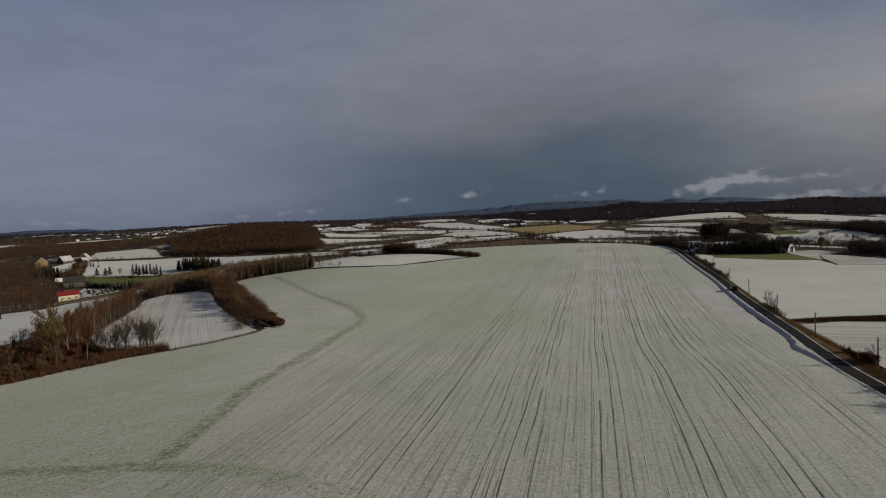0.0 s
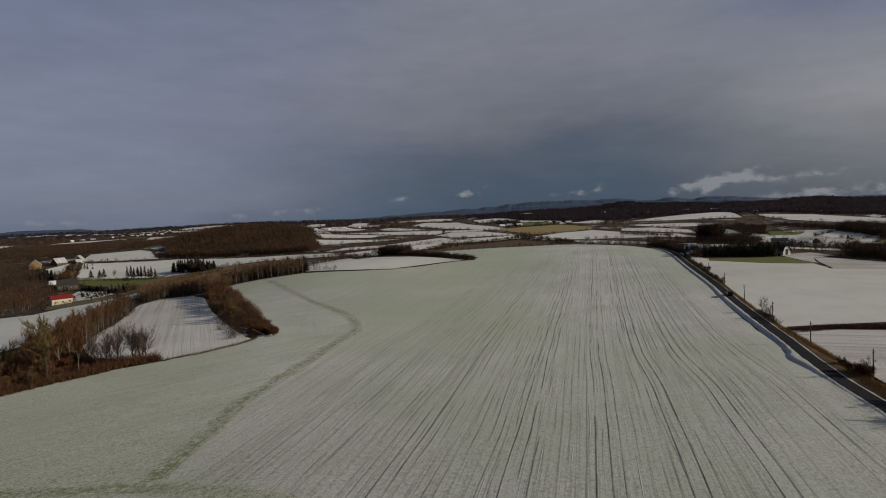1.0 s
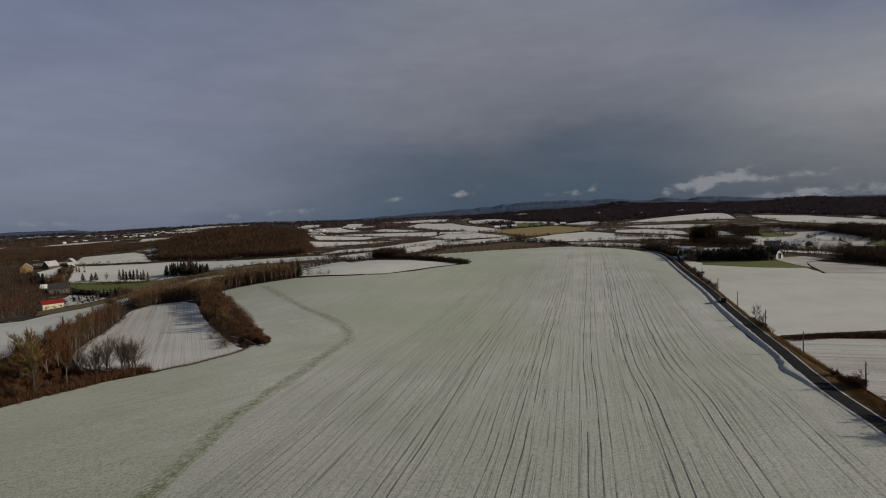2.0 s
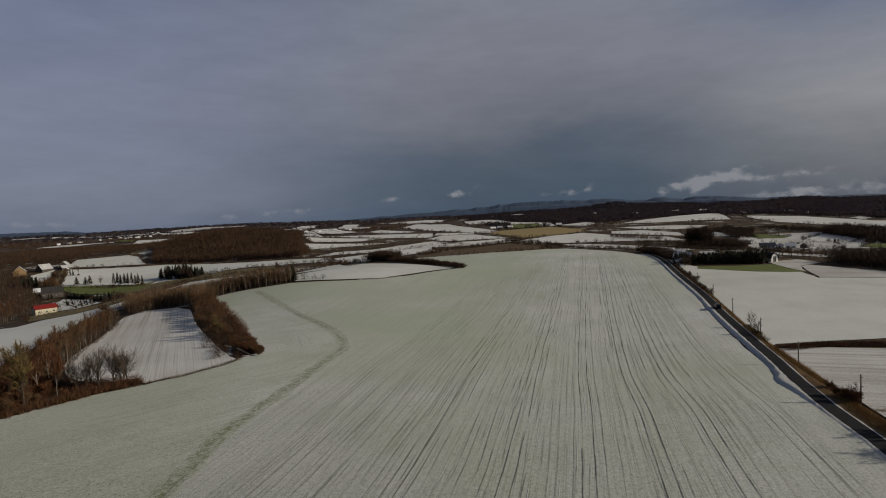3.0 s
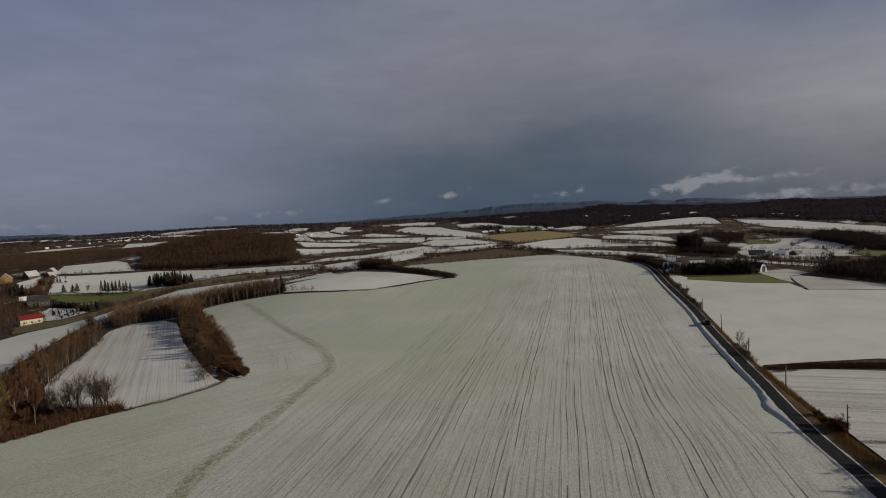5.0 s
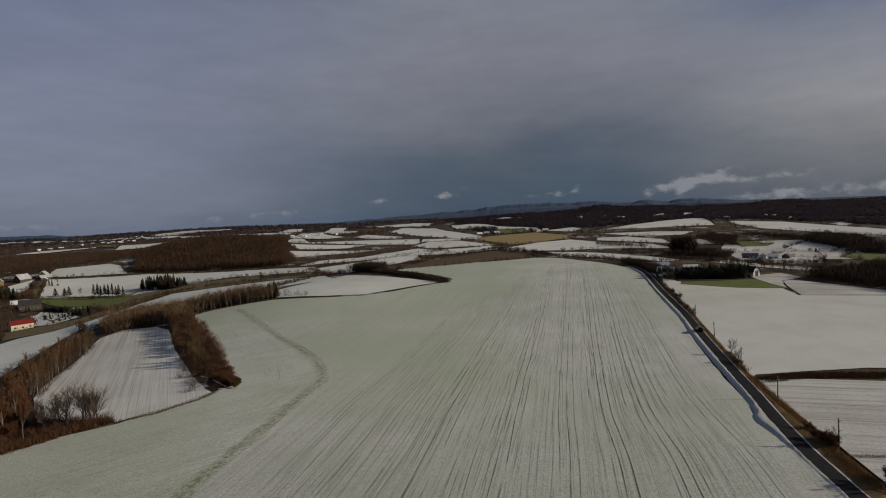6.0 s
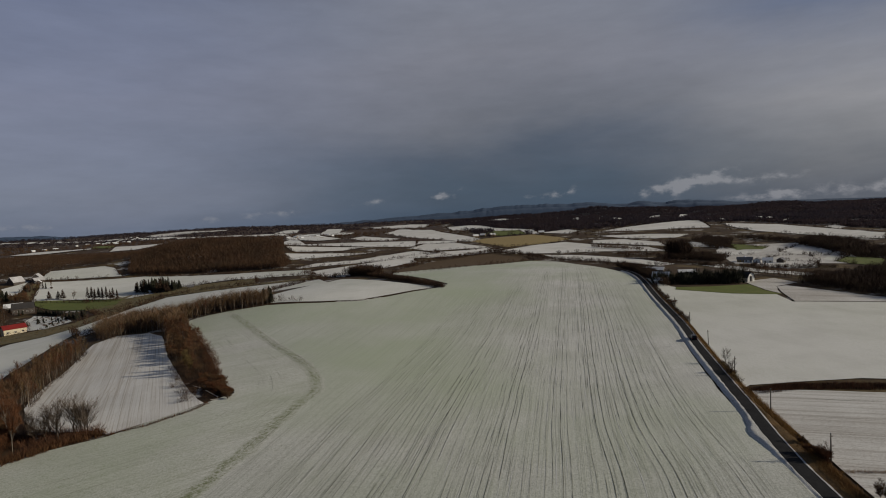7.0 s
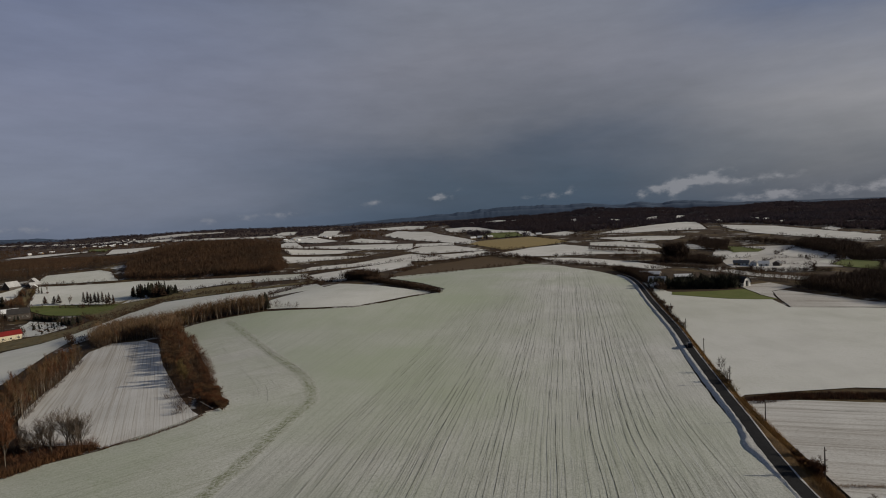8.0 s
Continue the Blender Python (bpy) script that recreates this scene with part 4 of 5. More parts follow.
def stand(ob, x, y, h=1.0, wide=None):
    """Puts a copy of a plant on the ground, turned at random."""
    wide = wide or h
    m = Matrix.Translation((x, y, ground_z(x, y))) @ Matrix.Rotation(random.uniform(0, 6.283), 4, "Z") @ Matrix.Diagonal((wide, wide, h, 1))
    return copy_thing(ob, m)


def scatter(poly, gap, edge_gap=0.0):
    """Places inside a polygon, about gap apart."""
    xs, ys = [p[0] for p in poly], [p[1] for p in poly]
    out, x = [], min(xs)
    while x < max(xs):
        y = min(ys)
        while y < max(ys):
            q = (x + random.uniform(-0.45, 0.45) * gap, y + random.uniform(-0.45, 0.45) * gap)
            if inside(q, poly):
                out.append(q)
            y += gap
        x += gap
    return out


def along(line, gap, wide):
    out = []
    for x, y in resample(line, gap):
        out.append((x + random.uniform(-wide, wide), y + random.uniform(-wide, wide)))
    return out


def wood(name, places, h, mat, label, spread=0.34, fans=16, thick=0.055, stem=None, low=0.22, reach=0.12, rise=0.9, uneven=0.25, trunk=0.009):
    """A far wood: many leafless trees, each a stem below a head of rising twigs, in one mesh."""
    verts, faces, stems = [], [], []
    for x, y in places:
        z, hh = ground_z(x, y) - 0.2, h * random.uniform(1.0 - uneven, 1.0 + 0.5 * uneven) * (1.0 + 0.18 * noise.noise((x / 25, y / 25, 4.4)))
        n, w = len(verts), hh * trunk + 0.03
        verts += [(x - w, y, z), (x + w, y - w, z), (x, y + w, z), (x + random.uniform(-0.04, 0.04) * hh, y, z + hh * 0.85)]
        stems += [len(faces), len(faces) + 1]
        faces += [(n, n + 1, n + 3), (n + 1, n + 2, n + 3)]
        mid, half = hh * (low + 1) / 2, hh * (1 - low) / 2
        for k in range(fans * 3 // 2):
            a, e = random.uniform(0, 6.283), math.asin(random.uniform(-0.95, 1.0))
            r = random.uniform(0.3, 1.0) ** 0.6
            ca, sa, ce, se = math.cos(a), math.sin(a), math.cos(e), math.sin(e)
            cx, cy, cz = x + ca * hh * spread * ce * r, y + sa * hh * spread * ce * r, z + mid + half * se * r
            d = Vector((ca * 0.45 + random.uniform(-0.45, 0.45), sa * 0.45 + random.uniform(-0.45, 0.45), rise + random.uniform(-0.35, 0.35))).normalized()
            s = d.cross(Vector((random.uniform(-1, 1), random.uniform(-1, 1), random.uniform(-0.4, 0.4)))).normalized()
            w, ln = hh * thick * random.uniform(0.35, 1.0), hh * reach * random.uniform(0.8, 1.6)
            n = len(verts)
            verts += [(cx - s.x * w - d.x * ln, cy - s.y * w - d.y * ln, cz - s.z * w - d.z * ln), (cx + s.x * w - d.x * ln, cy + s.y * w - d.y * ln, cz + s.z * w - d.z * ln), (cx + d.x * ln, cy + d.y * ln, cz + d.z * ln)]
            faces.append((n, n + 1, n + 2))
    ob = link_mesh(name, verts, faces, mat)
    if stem:
        ob.data.materials.append(stem)
        for i in stems:
            ob.data.polygons[i].material_index = 1
    return tagged(ob, label, "wood", kind="stuff")


def weeds(name, places, h, mat, label, blades=7):
    verts, faces = [], []
    for x, y in places:
        z = ground_z(x, y)
        for k in range(blades):
            a, n = random.uniform(0, 6.283), len(verts)
            px, py, w = x + random.uniform(-0.5, 0.5), y + random.uniform(-0.5, 0.5), random.uniform(0.015, 0.045) * h
            ca, sa, hh, lean = math.cos(a), math.sin(a), h * random.uniform(0.4, 1.2), random.uniform(0, 0.5) * h
            verts += [(px - sa * w, py + ca * w, z), (px + sa * w, py - ca * w, z), (px + ca * lean, py + sa * lean, z + hh)]
            faces.append((n, n + 1, n + 2))
    ob = link_mesh(name, verts, faces, mat)
    return tagged(ob, label, "weeds", kind="stuff")


BIRCH = [bare_tree(s, M_BIRCH, tw, "slender leafless birch with a pale trunk", 6.0, 0.13, (8, 4, 3), (0.42, 0.6, 0.8), (0.40, 0.55, 0.55), 7, 0.8, 0.022) for s, tw in ((11, M_TWIG), (12, M_TWIG_RED), (13, M_TWIG))]
BROWN = [bare_tree(s, M_BARK, tw, "leafless brown broadleaf tree", 4.6, 0.18, (7, 4, 3), (0.8, 0.8, 0.9), (0.62, 0.58, 0.55), 9, 0.9, 0.026) for s, tw in ((21, M_TWIG), (22, M_TWIG_RED), (23, M_TWIG))]
OLIVE = bare_tree(31, M_BARK, M_TWIG_OLIVE, "tall birch holding its last olive autumn leaves", 6.0, 0.16, (11, 5, 4), (0.8, 0.8, 0.9), (0.5, 0.58, 0.55), 13, 0.6, 0.030)
RUSTY = bare_tree(32, M_BIRCH, M_TWIG_RED, "pale-stemmed tree with rusty twigs", 6.0, 0.14, (10, 5, 3), (0.6, 0.7, 0.9), (0.45, 0.55, 0.55), 12, 0.8, 0.028)
GREY = [bare_tree(s, M_BARK, M_TWIG_GREY, "small leafless tree with a fanned grey crown", 2.6, 0.10, (6, 5, 4), (0.62, 0.72, 0.85), (0.85, 0.62, 0.55), 6, 0.8, 0.012, st) for s, st in ((41, 2), (42, 1), (43, 2))]
SHRUB = [bare_tree(s, M_TWIG, tw, "dense brown leafless shrub", 1.6, 0.05, (6, 4, 3), (0.8, 0.8, 0.9), (0.7, 0.6, 0.55), 9, 0.6, 0.018, 4, "shrub", "shrub", 3.0) for s, tw in ((51, M_TWIG), (52, M_TWIG_RED))]
LARCH = [conifer(s, 10.0, r, "dark leafless larch with a pointed crown", M_WOOD_DARK, 9, 0.20, 0.055, 0.16) for s, r in ((71, 2.3), (72, 1.9), (73, 2.6))]
FIR = [conifer(61, 9.0, 2.0), conifer(62, 9.0, 1.6)]
MODELS = BIRCH + BROWN + [OLIVE, RUSTY] + GREY + SHRUB + LARCH + FIR

# wood between the stubble field and the meadow strip
STRIP = [(-111, 172), (-118, 188), (-124, 202), (-129.5, 221), (-139, 246), (-141, 253), (-151, 255), (-148, 246), (-141, 222), (-135, 200), (-127, 178), (-119, 164)]
for x, y in scatter(STRIP, 3.6):
    stand(random.choice(BIRCH + BIRCH + BROWN[1:2]), x, y, random.uniform(0.72, 1.0), random.uniform(0.5, 0.72))
wood("wood", scatter(STRIP, 2.6), 8.0, M_WOOD_FAR, "slender leafless birches", 0.20, 26, 0.006, M_BIRCH, 0.36, 0.11, trunk=0.014)
wood("wood", scatter(STRIP, 4.6), 8.4, M_WOOD_TAWNY, "tawny heads of young birches", 0.18, 34, 0.006, M_PALEBARK, 0.40, 0.10, trunk=0.012)
# undergrowth, its dark tone also standing for shade under the birch crowns
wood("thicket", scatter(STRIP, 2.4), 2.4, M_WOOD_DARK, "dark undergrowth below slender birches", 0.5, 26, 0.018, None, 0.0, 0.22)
# wood above the stubble field
TOP = [(-150, 281), (-143, 292), (-128, 290), (-118, 279), (-121, 303), (-110, 312), (-79, 317), (-76, 328), (-96, 336), (-128, 332), (-158, 336), (-178, 340), (-174, 318), (-160, 290)]
wood("wood", scatter(TOP, 2.9), 8.8, M_WOOD_PALE, "leafless brown wood with pale slender stems", 0.28, 60, 0.009, M_BIRCH, 0.12, 0.13, trunk=0.016)
wood("wood", scatter(TOP, 5.6), 8.6, M_WOOD_TAWNY, "tawny trees among the brown wood", 0.26, 50, 0.008, M_PALEBARK, 0.15, 0.12, trunk=0.014)
# brush whose colour also carries the shade at the foot of the wood
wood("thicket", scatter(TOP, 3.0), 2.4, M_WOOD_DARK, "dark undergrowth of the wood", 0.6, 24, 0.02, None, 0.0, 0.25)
for x, y in along([(-150, 281), (-142, 292), (-128, 290), (-119, 281)], 2.6, 0.8) + along([(-119, 304), (-109, 311.5), (-79, 316)], 2.6, 0.8):
    stand(random.choice(BIRCH + BROWN[:1]), x, y, random.uniform(0.7, 0.92), random.uniform(0.5, 0.65))
for x, y in ((-82, 322), (-80, 325), (-84, 326), (-78, 321)):
    stand(FIR[0], x, y, random.uniform(0.85, 1.05), 1.2)
# hedge of trees along the stubble field, mere brush towards its end
line = resample([(-113, 288), (-104, 270), (-84, 227), (-63.5, 183), (-54, 165)], 2.6)
for i, (x, y) in enumerate(line):
    k = i / len(line)
    if k < 0.62:
        for s in (-9.5, -5.5, -2.0):
            stand(random.choice(BROWN + BIRCH[:2]), x + s + random.uniform(-1.5, 1.5), y + random.uniform(-1.5, 1.5), random.uniform(0.7, 0.95) * (1.0 - 0.5 * max(0.0, k - 0.15)) * (0.78 if s < -5 else 1.0), random.uniform(0.5, 0.68))
    elif k < 0.8:
        for s in (-6.0, -2.5):
            stand(random.choice(BROWN + SHRUB), x + s + random.uniform(-1.5, 1.5), y + random.uniform(-1.5, 1.5), random.uniform(0.3, 0.5), random.uniform(0.4, 0.5))
for x, y, h in ((-77, 201, 0.85), (-75, 196, 0.95), (-72, 192, 0.8)):
    stand(OLIVE, x, y, h * 0.85, h * 0.6)
for x, y in along([(-66, 185), (-57, 169), (-50, 161)], 1.1, 1.8) + along([(-60, 181), (-51.5, 164)], 1.3, 1.5):
    stand(random.choice(SHRUB), x, y, random.uniform(0.5, 0.85), random.uniform(0.6, 0.9))
# low growth, coloured dark for the shade inside the hedge as well
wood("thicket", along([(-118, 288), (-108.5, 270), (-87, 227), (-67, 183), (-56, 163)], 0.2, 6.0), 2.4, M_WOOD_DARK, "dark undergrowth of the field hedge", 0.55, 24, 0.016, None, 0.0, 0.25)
wood("thicket", along([(-103, 276), (-100.5, 268), (-80, 228), (-60.5, 183), (-51.5, 163)], 0.3, 1.8), 2.0, M_WOOD_RUST, "rusty brush along the field hedge", 0.55, 24, 0.018, None, 0.0, 0.25)
for a, b in (((-52.5, 161.5, 0.3), (-57, 164.5, 1.6)), ((-50.5, 160, 0.2), (-53.5, 158.6, 0.5)), ((-60, 171, 0.4), (-63.5, 172, 1.2))):
    v, f = [], []
    z = ground_z(a[0], a[1])
    prism(v, f, Vector(a) + Vector((0, 0, z)), Vector(b) + Vector((0, 0, z)), 0.14, 0.06, 7)
    tagged(link_mesh("fallen_trunk", v, f, M_PALELOG), "pale fallen birch trunk in the brush", "log")
# the corner of tall trees and undergrowth
stand(OLIVE, -91.5, 126.5, 1.6, 1.35)
stand(RUSTY, -88.5, 132.8, 1.3, 0.8)
for x, y, h, m in ((-100, 133, 1.25, BROWN[1]), (-96.5, 138, 1.2, RUSTY), (-99, 137, 1.2, BROWN[0]), (-100.5, 136, 1.4, OLIVE), (-99.5, 121, 0.9, BROWN[2]), (-101.5, 128, 1.05, OLIVE), (-106.5, 129, 0.75, BROWN[1]), (-108, 142, 0.8, BROWN[0]), (-101.5, 149, 1.1, RUSTY), (-103.5, 153, 1.1, BROWN[1]), (-103, 144, 1.1, BROWN[1]),
                   (-110.5, 163, 1.05, BROWN[2]), (-116.5, 174, 1.0, BIRCH[1]), (-112, 121, 0.6, BIRCH[0]), (-115, 133, 0.65, BROWN[1]), (-105, 113, 0.6, BROWN[2]), (-120, 176, 0.8, BIRCH[2])):
    stand(m, x, y, h, h * 0.8)
for x, y in scatter([(-97.5, 118), (-91.5, 127), (-94.5, 141), (-104.5, 157), (-117.5, 174), (-121, 160), (-119, 117), (-113.5, 104)], 2.8):
    stand(random.choice(SHRUB), x, y, random.uniform(0.8, 1.5), random.uniform(0.9, 1.3))
wood("thicket", along([(-118, 101), (-97.5, 118.5), (-89.5, 127.5), (-84, 133.2), (-80, 138.6), (-74, 141)], 0.16, 1.9), 1.9, M_WOOD_RUST, "rusty brush along the field edge", 0.6, 18, 0.02, None, 0.0, 0.22)
wood("thicket", scatter([(-71.5, 139.8), (-75, 144), (-84, 146.5), (-95, 149), (-104, 157), (-108, 152), (-96, 138), (-84, 133.6)], 1.1), 2.1, M_WOOD_RUST, "dark brush below grey trees", 0.6, 20, 0.02, None, 0.0, 0.22)
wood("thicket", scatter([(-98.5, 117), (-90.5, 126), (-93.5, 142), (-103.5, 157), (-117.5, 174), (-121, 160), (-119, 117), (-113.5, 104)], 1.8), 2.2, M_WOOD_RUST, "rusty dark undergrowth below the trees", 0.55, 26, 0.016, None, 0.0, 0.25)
for x, y, h in ((-91.5, 141, 0.62), (-88.5, 140.5, 0.66), (-85.8, 140.5, 0.8), (-83, 141, 1.05), (-81, 142, 1.0), (-79, 141.4, 0.9), (-76.8, 141.6, 0.95), (-82, 144.2, 1.0), (-87.2, 143, 0.85), (-93.5, 144.6, 0.7), (-78, 143.2, 0.85)):
    stand(random.choice(GREY), x, y, h, h * random.uniform(0.85, 1.05))
weeds("weeds", along([(-117.5, 101), (-97.5, 118), (-89, 127), (-83.5, 132), (-79.5, 138), (-73.5, 140.5)], 0.045, 1.5), 1.5, M_WEED, "band of tall rusty weeds along the field edge", 10)
weeds("weeds", along([(-71, 139.5), (-63.5, 143.5), (-56, 151.5), (-53.5, 157)], 0.1, 0.35), 0.9, M_WEED, "thin line of dry weeds between two fields", 7)

# road side
weeds("weeds", along([(74.6, 86), (77.2, 98), (80.4, 110), (84.5, 124.8), (88.9, 141.8)], 0.016, 1.2), 0.9, M_OCHRE, "ochre dead grass on the road verge", 8)
weeds("weeds", along([(89.2, 141.8), (96.2, 164), (104.9, 190.8), (114.7, 221.8), (130, 278.8)], 0.05, 0.6), 0.8, M_OCHRE, "tawny dead grass on the road verge", 8)
wood("hedge", along([(78.4, 99), (79.0, 101.5), (79.6, 104)], 0.14, 0.6), 1.7, M_WOOD_RUST, "low rusty shrubs on the verge", 0.6, 20, 0.02, None, 0.0, 0.22)
wood("hedge", along([(90.8, 147), (93.2, 154.5), (96.4, 164.5)], 0.3, 0.5), 2.0, M_WOOD_TAWNY, "low tawny shrubs on the verge", 0.6, 20, 0.02, None, 0.0, 0.22)
wood("hedge", along([(115.5, 222), (121, 243), (128, 268), (137, 298), (146, 322)], 0.6, 0.7), 2.2, M_WOOD_DARK, "dark bushes beside the road", 0.55, 24, 0.025, None, 0.0, 0.2)
weeds("weeds", along([(91, 139.5), (102, 140.8), (115, 138.2), (135, 133), (175, 120)], 0.022, 2.4), 0.9, M_WOOD_RUST, "dark ditch full of dead weeds", 8)
for x, y, h, m in ((115.6, 222, 0.36, GREY[0]), (98.4, 165.5, 0.5, GREY[1]), (94.8, 156, 0.42, GREY[2]), (79.0, 100.6, 0.42, BROWN[1]), (79.0, 100.2, 0.8, SHRUB[1]), (78.9, 101.4, 0.75, SHRUB[1]), (78.6, 103.0, 0.8, SHRUB[1]), (80.2, 108, 0.7, SHRUB[0]), (93.0, 153.6, 0.8, SHRUB[0]), (95.2, 159, 0.4, SHRUB[1]), (97.0, 164.5, 0.4, SHRUB[0]), (79.8, 101.5, 0.7, SHRUB[0]), (129.5, 270, 0.9, SHRUB[0]), (125, 255, 1.0, SHRUB[1]), (118, 233, 0.8, SHRUB[0])):
    stand(m, x, y, h)
for x, y, h in ((82.5, 85, 0.6), (86, 83.5, 0.75), (84, 77.4, 0.8), (86.5, 76.5, 0.9)):   # trees just past the field's corner, whose shadows cross the road
    stand(BROWN[0], x, y, h, h)

weeds("weeds", along([(79, 96.2), (84.5, 95.2), (95, 93.2)], 0.05, 0.25), 0.6, M_OCHRE, "thin line of dead grass across a field", 6)
for x, y, h in ((78.6, 87.6, 0.9), (79.4, 86.6, 0.8)):
    stand(SHRUB[0], x, y, h)

# conifers and the rows of trees about the farm
for x, y in scatter([(-285, 581), (-267, 567), (-252, 560), (-236, 556), (-232, 568), (-238, 584), (-262, 594)], 4.6):
    stand(random.choice(FIR + LARCH[:1]), x, y, random.uniform(0.75, 1.15) * (1.3 if x < -250 else 0.9), random.uniform(1.5, 2.2))
for x, y in ((-323, 567), (-318, 565), (-314, 563), (-309, 561), (-305, 560), (-300, 558), (-295, 555), (-290, 551), (-284, 547)):
    stand(random.choice(LARCH), x, y, random.uniform(0.95, 1.4), random.uniform(1.3, 1.8))
for x, y, h in ((-367, 577, 0.95), (-359, 579, 0.9), (-354, 578, 1.05)):
    stand(LARCH[2], x, y, h, h * 1.7)
stand(BROWN[2], -341, 574, 1.0, 0.8)
for x, y in along([(-333, 508), (-292, 479)], 2.0, 0.8):
    stand(random.choice(FIR), x, y, random.uniform(0.45, 0.62), 1.0)
for x, y in ((-272, 449), (-268, 447), (-264, 445), (-260, 443), (-254, 439), (-251, 438)):
    stand(FIR[0], x, y, random.uniform(0.6, 0.85), 1.2)
for x, y in scatter([(-318, 474), (-328, 498), (-290, 474), (-256, 428), (-256, 402)], 5.0):
    stand(random.choice(SHRUB + [FIR[1]]), x, y, random.uniform(0.2, 0.4), random.uniform(0.5, 0.9))
for x, y in scatter([(-416, 566), (-434, 586), (-420, 596), (-402, 576)], 5.0):
    stand(FIR[0], x, y, random.uniform(0.8, 1.2), 1.3)
for x, y in scatter([(-386, 552), (-400, 570), (-390, 580), (-375, 562)], 4.5):
    stand(random.choice(BROWN), x, y, random.uniform(0.9, 1.2), 0.8)
for x, y in scatter([(-272, 350), (-292, 398), (-312, 428), (-345, 468), (-385, 475), (-320, 370)], 13.0):
    stand(random.choice(BROWN + BIRCH), x, y, random.uniform(0.8, 1.15), random.uniform(0.6, 0.8))
for x, y in scatter([(-372, 522), (-350, 508), (-338, 496), (-345, 512), (-366, 540)], 4.5):
    stand(random.choice(SHRUB + FIR), x, y, random.uniform(0.4, 0.7), 0.8)
for m in MODELS:   # the patterns themselves take a place in the corner wood
    x, y = random.uniform(-420, -400), random.uniform(600, 640)
    m.matrix_basis = Matrix.Translation((x, y, ground_z(x, y))) @ Matrix.Diagonal((0.9, 0.9, 0.9, 1))

# ---- far woods ----
wood("wood", scatter([(-350, 700), (-260, 684), (-158, 664), (-148, 682), (-188, 820), (-230, 1000), (-340, 1020), (-400, 900), (-395, 800)], 3.9), 10, M_WOOD_FAR, "wooded hill of leafless red-brown trees", 0.30, 26, 0.020, M_BIRCH, 0.1, 0.15)
# lower front of the hill in darker trees: its shade put into colour
wood("wood", scatter([(-350, 702), (-258, 686), (-162, 668), (-156, 690), (-210, 735), (-290, 760), (-380, 790)], 6.5), 9, M_WOOD_DARK, "foot of the wooded hill, shade in its dark colour", 0.30, 26, 0.020, M_BIRCH, 0.1, 0.15, uneven=0.5)
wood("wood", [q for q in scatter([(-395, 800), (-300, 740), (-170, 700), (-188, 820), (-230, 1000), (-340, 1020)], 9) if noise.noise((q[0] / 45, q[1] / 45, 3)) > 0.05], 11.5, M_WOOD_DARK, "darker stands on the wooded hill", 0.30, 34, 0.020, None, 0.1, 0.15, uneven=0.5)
wood("wood", scatter([(-660, 850), (-600, 890), (-500, 800), (-420, 790), (-398, 830), (-400, 920), (-470, 1000), (-640, 1200), (-900, 1350), (-900, 1050)], 5.4), 7, M_WOOD_FAR, "broad belt of leafless brown woodland", 0.36, 20, 0.022, M_BIRCH, 0.1, 0.15)
wood("wood", scatter([(-680, 850), (-500, 805), (-478, 745), (-560, 690), (-740, 780)], 5.2), 8, M_WOOD_FAR, "leafless trees behind the barns", 0.32, 26, 0.02, M_BIRCH, 0.2, 0.14, trunk=0.018)
wood("wood", scatter([(-285, 388), (-300, 425), (-332, 470), (-372, 525), (-415, 575), (-470, 640), (-520, 640), (-480, 480), (-330, 300), (-266, 325), (-266, 345)], 6.6), 9, M_WOOD_FAR, "leafless trees around the farm", 0.30, 36, 0.012, M_BIRCH, 0.30, 0.13, trunk=0.022)
wood("wood", scatter([(-62, 512), (-50, 492), (-28, 470), (-24, 484), (-40, 512)], 2.6), 9, M_WOOD_DARK, "dark round copse at a field corner", 0.34, 60, 0.022, None, 0.05, 0.1)
wood("hedge", along([(-42, 498), (-10, 405), (22, 342)], 0.45, 1.8), 4.2, M_WOOD_DARK, "low dark hedge between snowy fields", 0.45, 34, 0.03, None, 0.0)
wood("hedge", along([(-84, 330), (-72, 322), (-60, 317)], 1.2, 2.0), 4.0, M_WOOD_DARK, "thin bare shrubs at a wood edge", 0.4, 20, 0.02, None, 0.0, 0.16, uneven=0.8)
wood("hedge", along([(-104, 420), (-88, 473), (-64, 508)], 0.9, 1.8), 4.0, M_WOOD_DARK, "thin hedge of leafless shrubs", 0.5, 26, 0.03, None, 0.0)
wood("hedge", along([(-80, 317), (-49, 309), (-27, 308), (-11, 319.5), (5, 334.5), (18, 345)], 0.5, 0.35), 0.6, M_WOOD_DARK, "thin dry weeds between two fields", 0.8, 14, 0.08, None, 0.0)
wood("hedge", along([(105, 728), (140, 655), (148, 600)], 1.8, 4.0), 6.5, M_WOOD_DARK, "dark hedge beyond the rise", 0.45)
wood("hedge", along([(-12, 540), (25, 650), (110, 730)], 2.5, 3.0), 5.0, M_WOOD_FAR, "ragged hedge of leafless shrubs", 0.45)
wood("hedge", along([(150, 575), (160, 552), (166, 500), (166, 430)], 2.2, 2.0), 4.0, M_WOOD_DARK, "dark bushes along the crest of the field", 0.5, 20, 0.04, None, 0.0)
wood("plantation", scatter([(143, 316), (157, 310), (186, 304), (193, 307), (194, 320), (174, 322), (150, 331)], 2.4), 7.0, M_NEEDLE, "dark conifer plantation behind a grass strip", 0.20, 44, 0.035, M_BARK, 0.02, 0.14, uneven=0.45)
wood("grove", scatter([(257, 543), (263, 516), (272, 522), (280, 552)], 2.6), 18, M_WOOD_DARK, "tall dark grove of trees", 0.30, 80, 0.014, None, 0.02, 0.1)
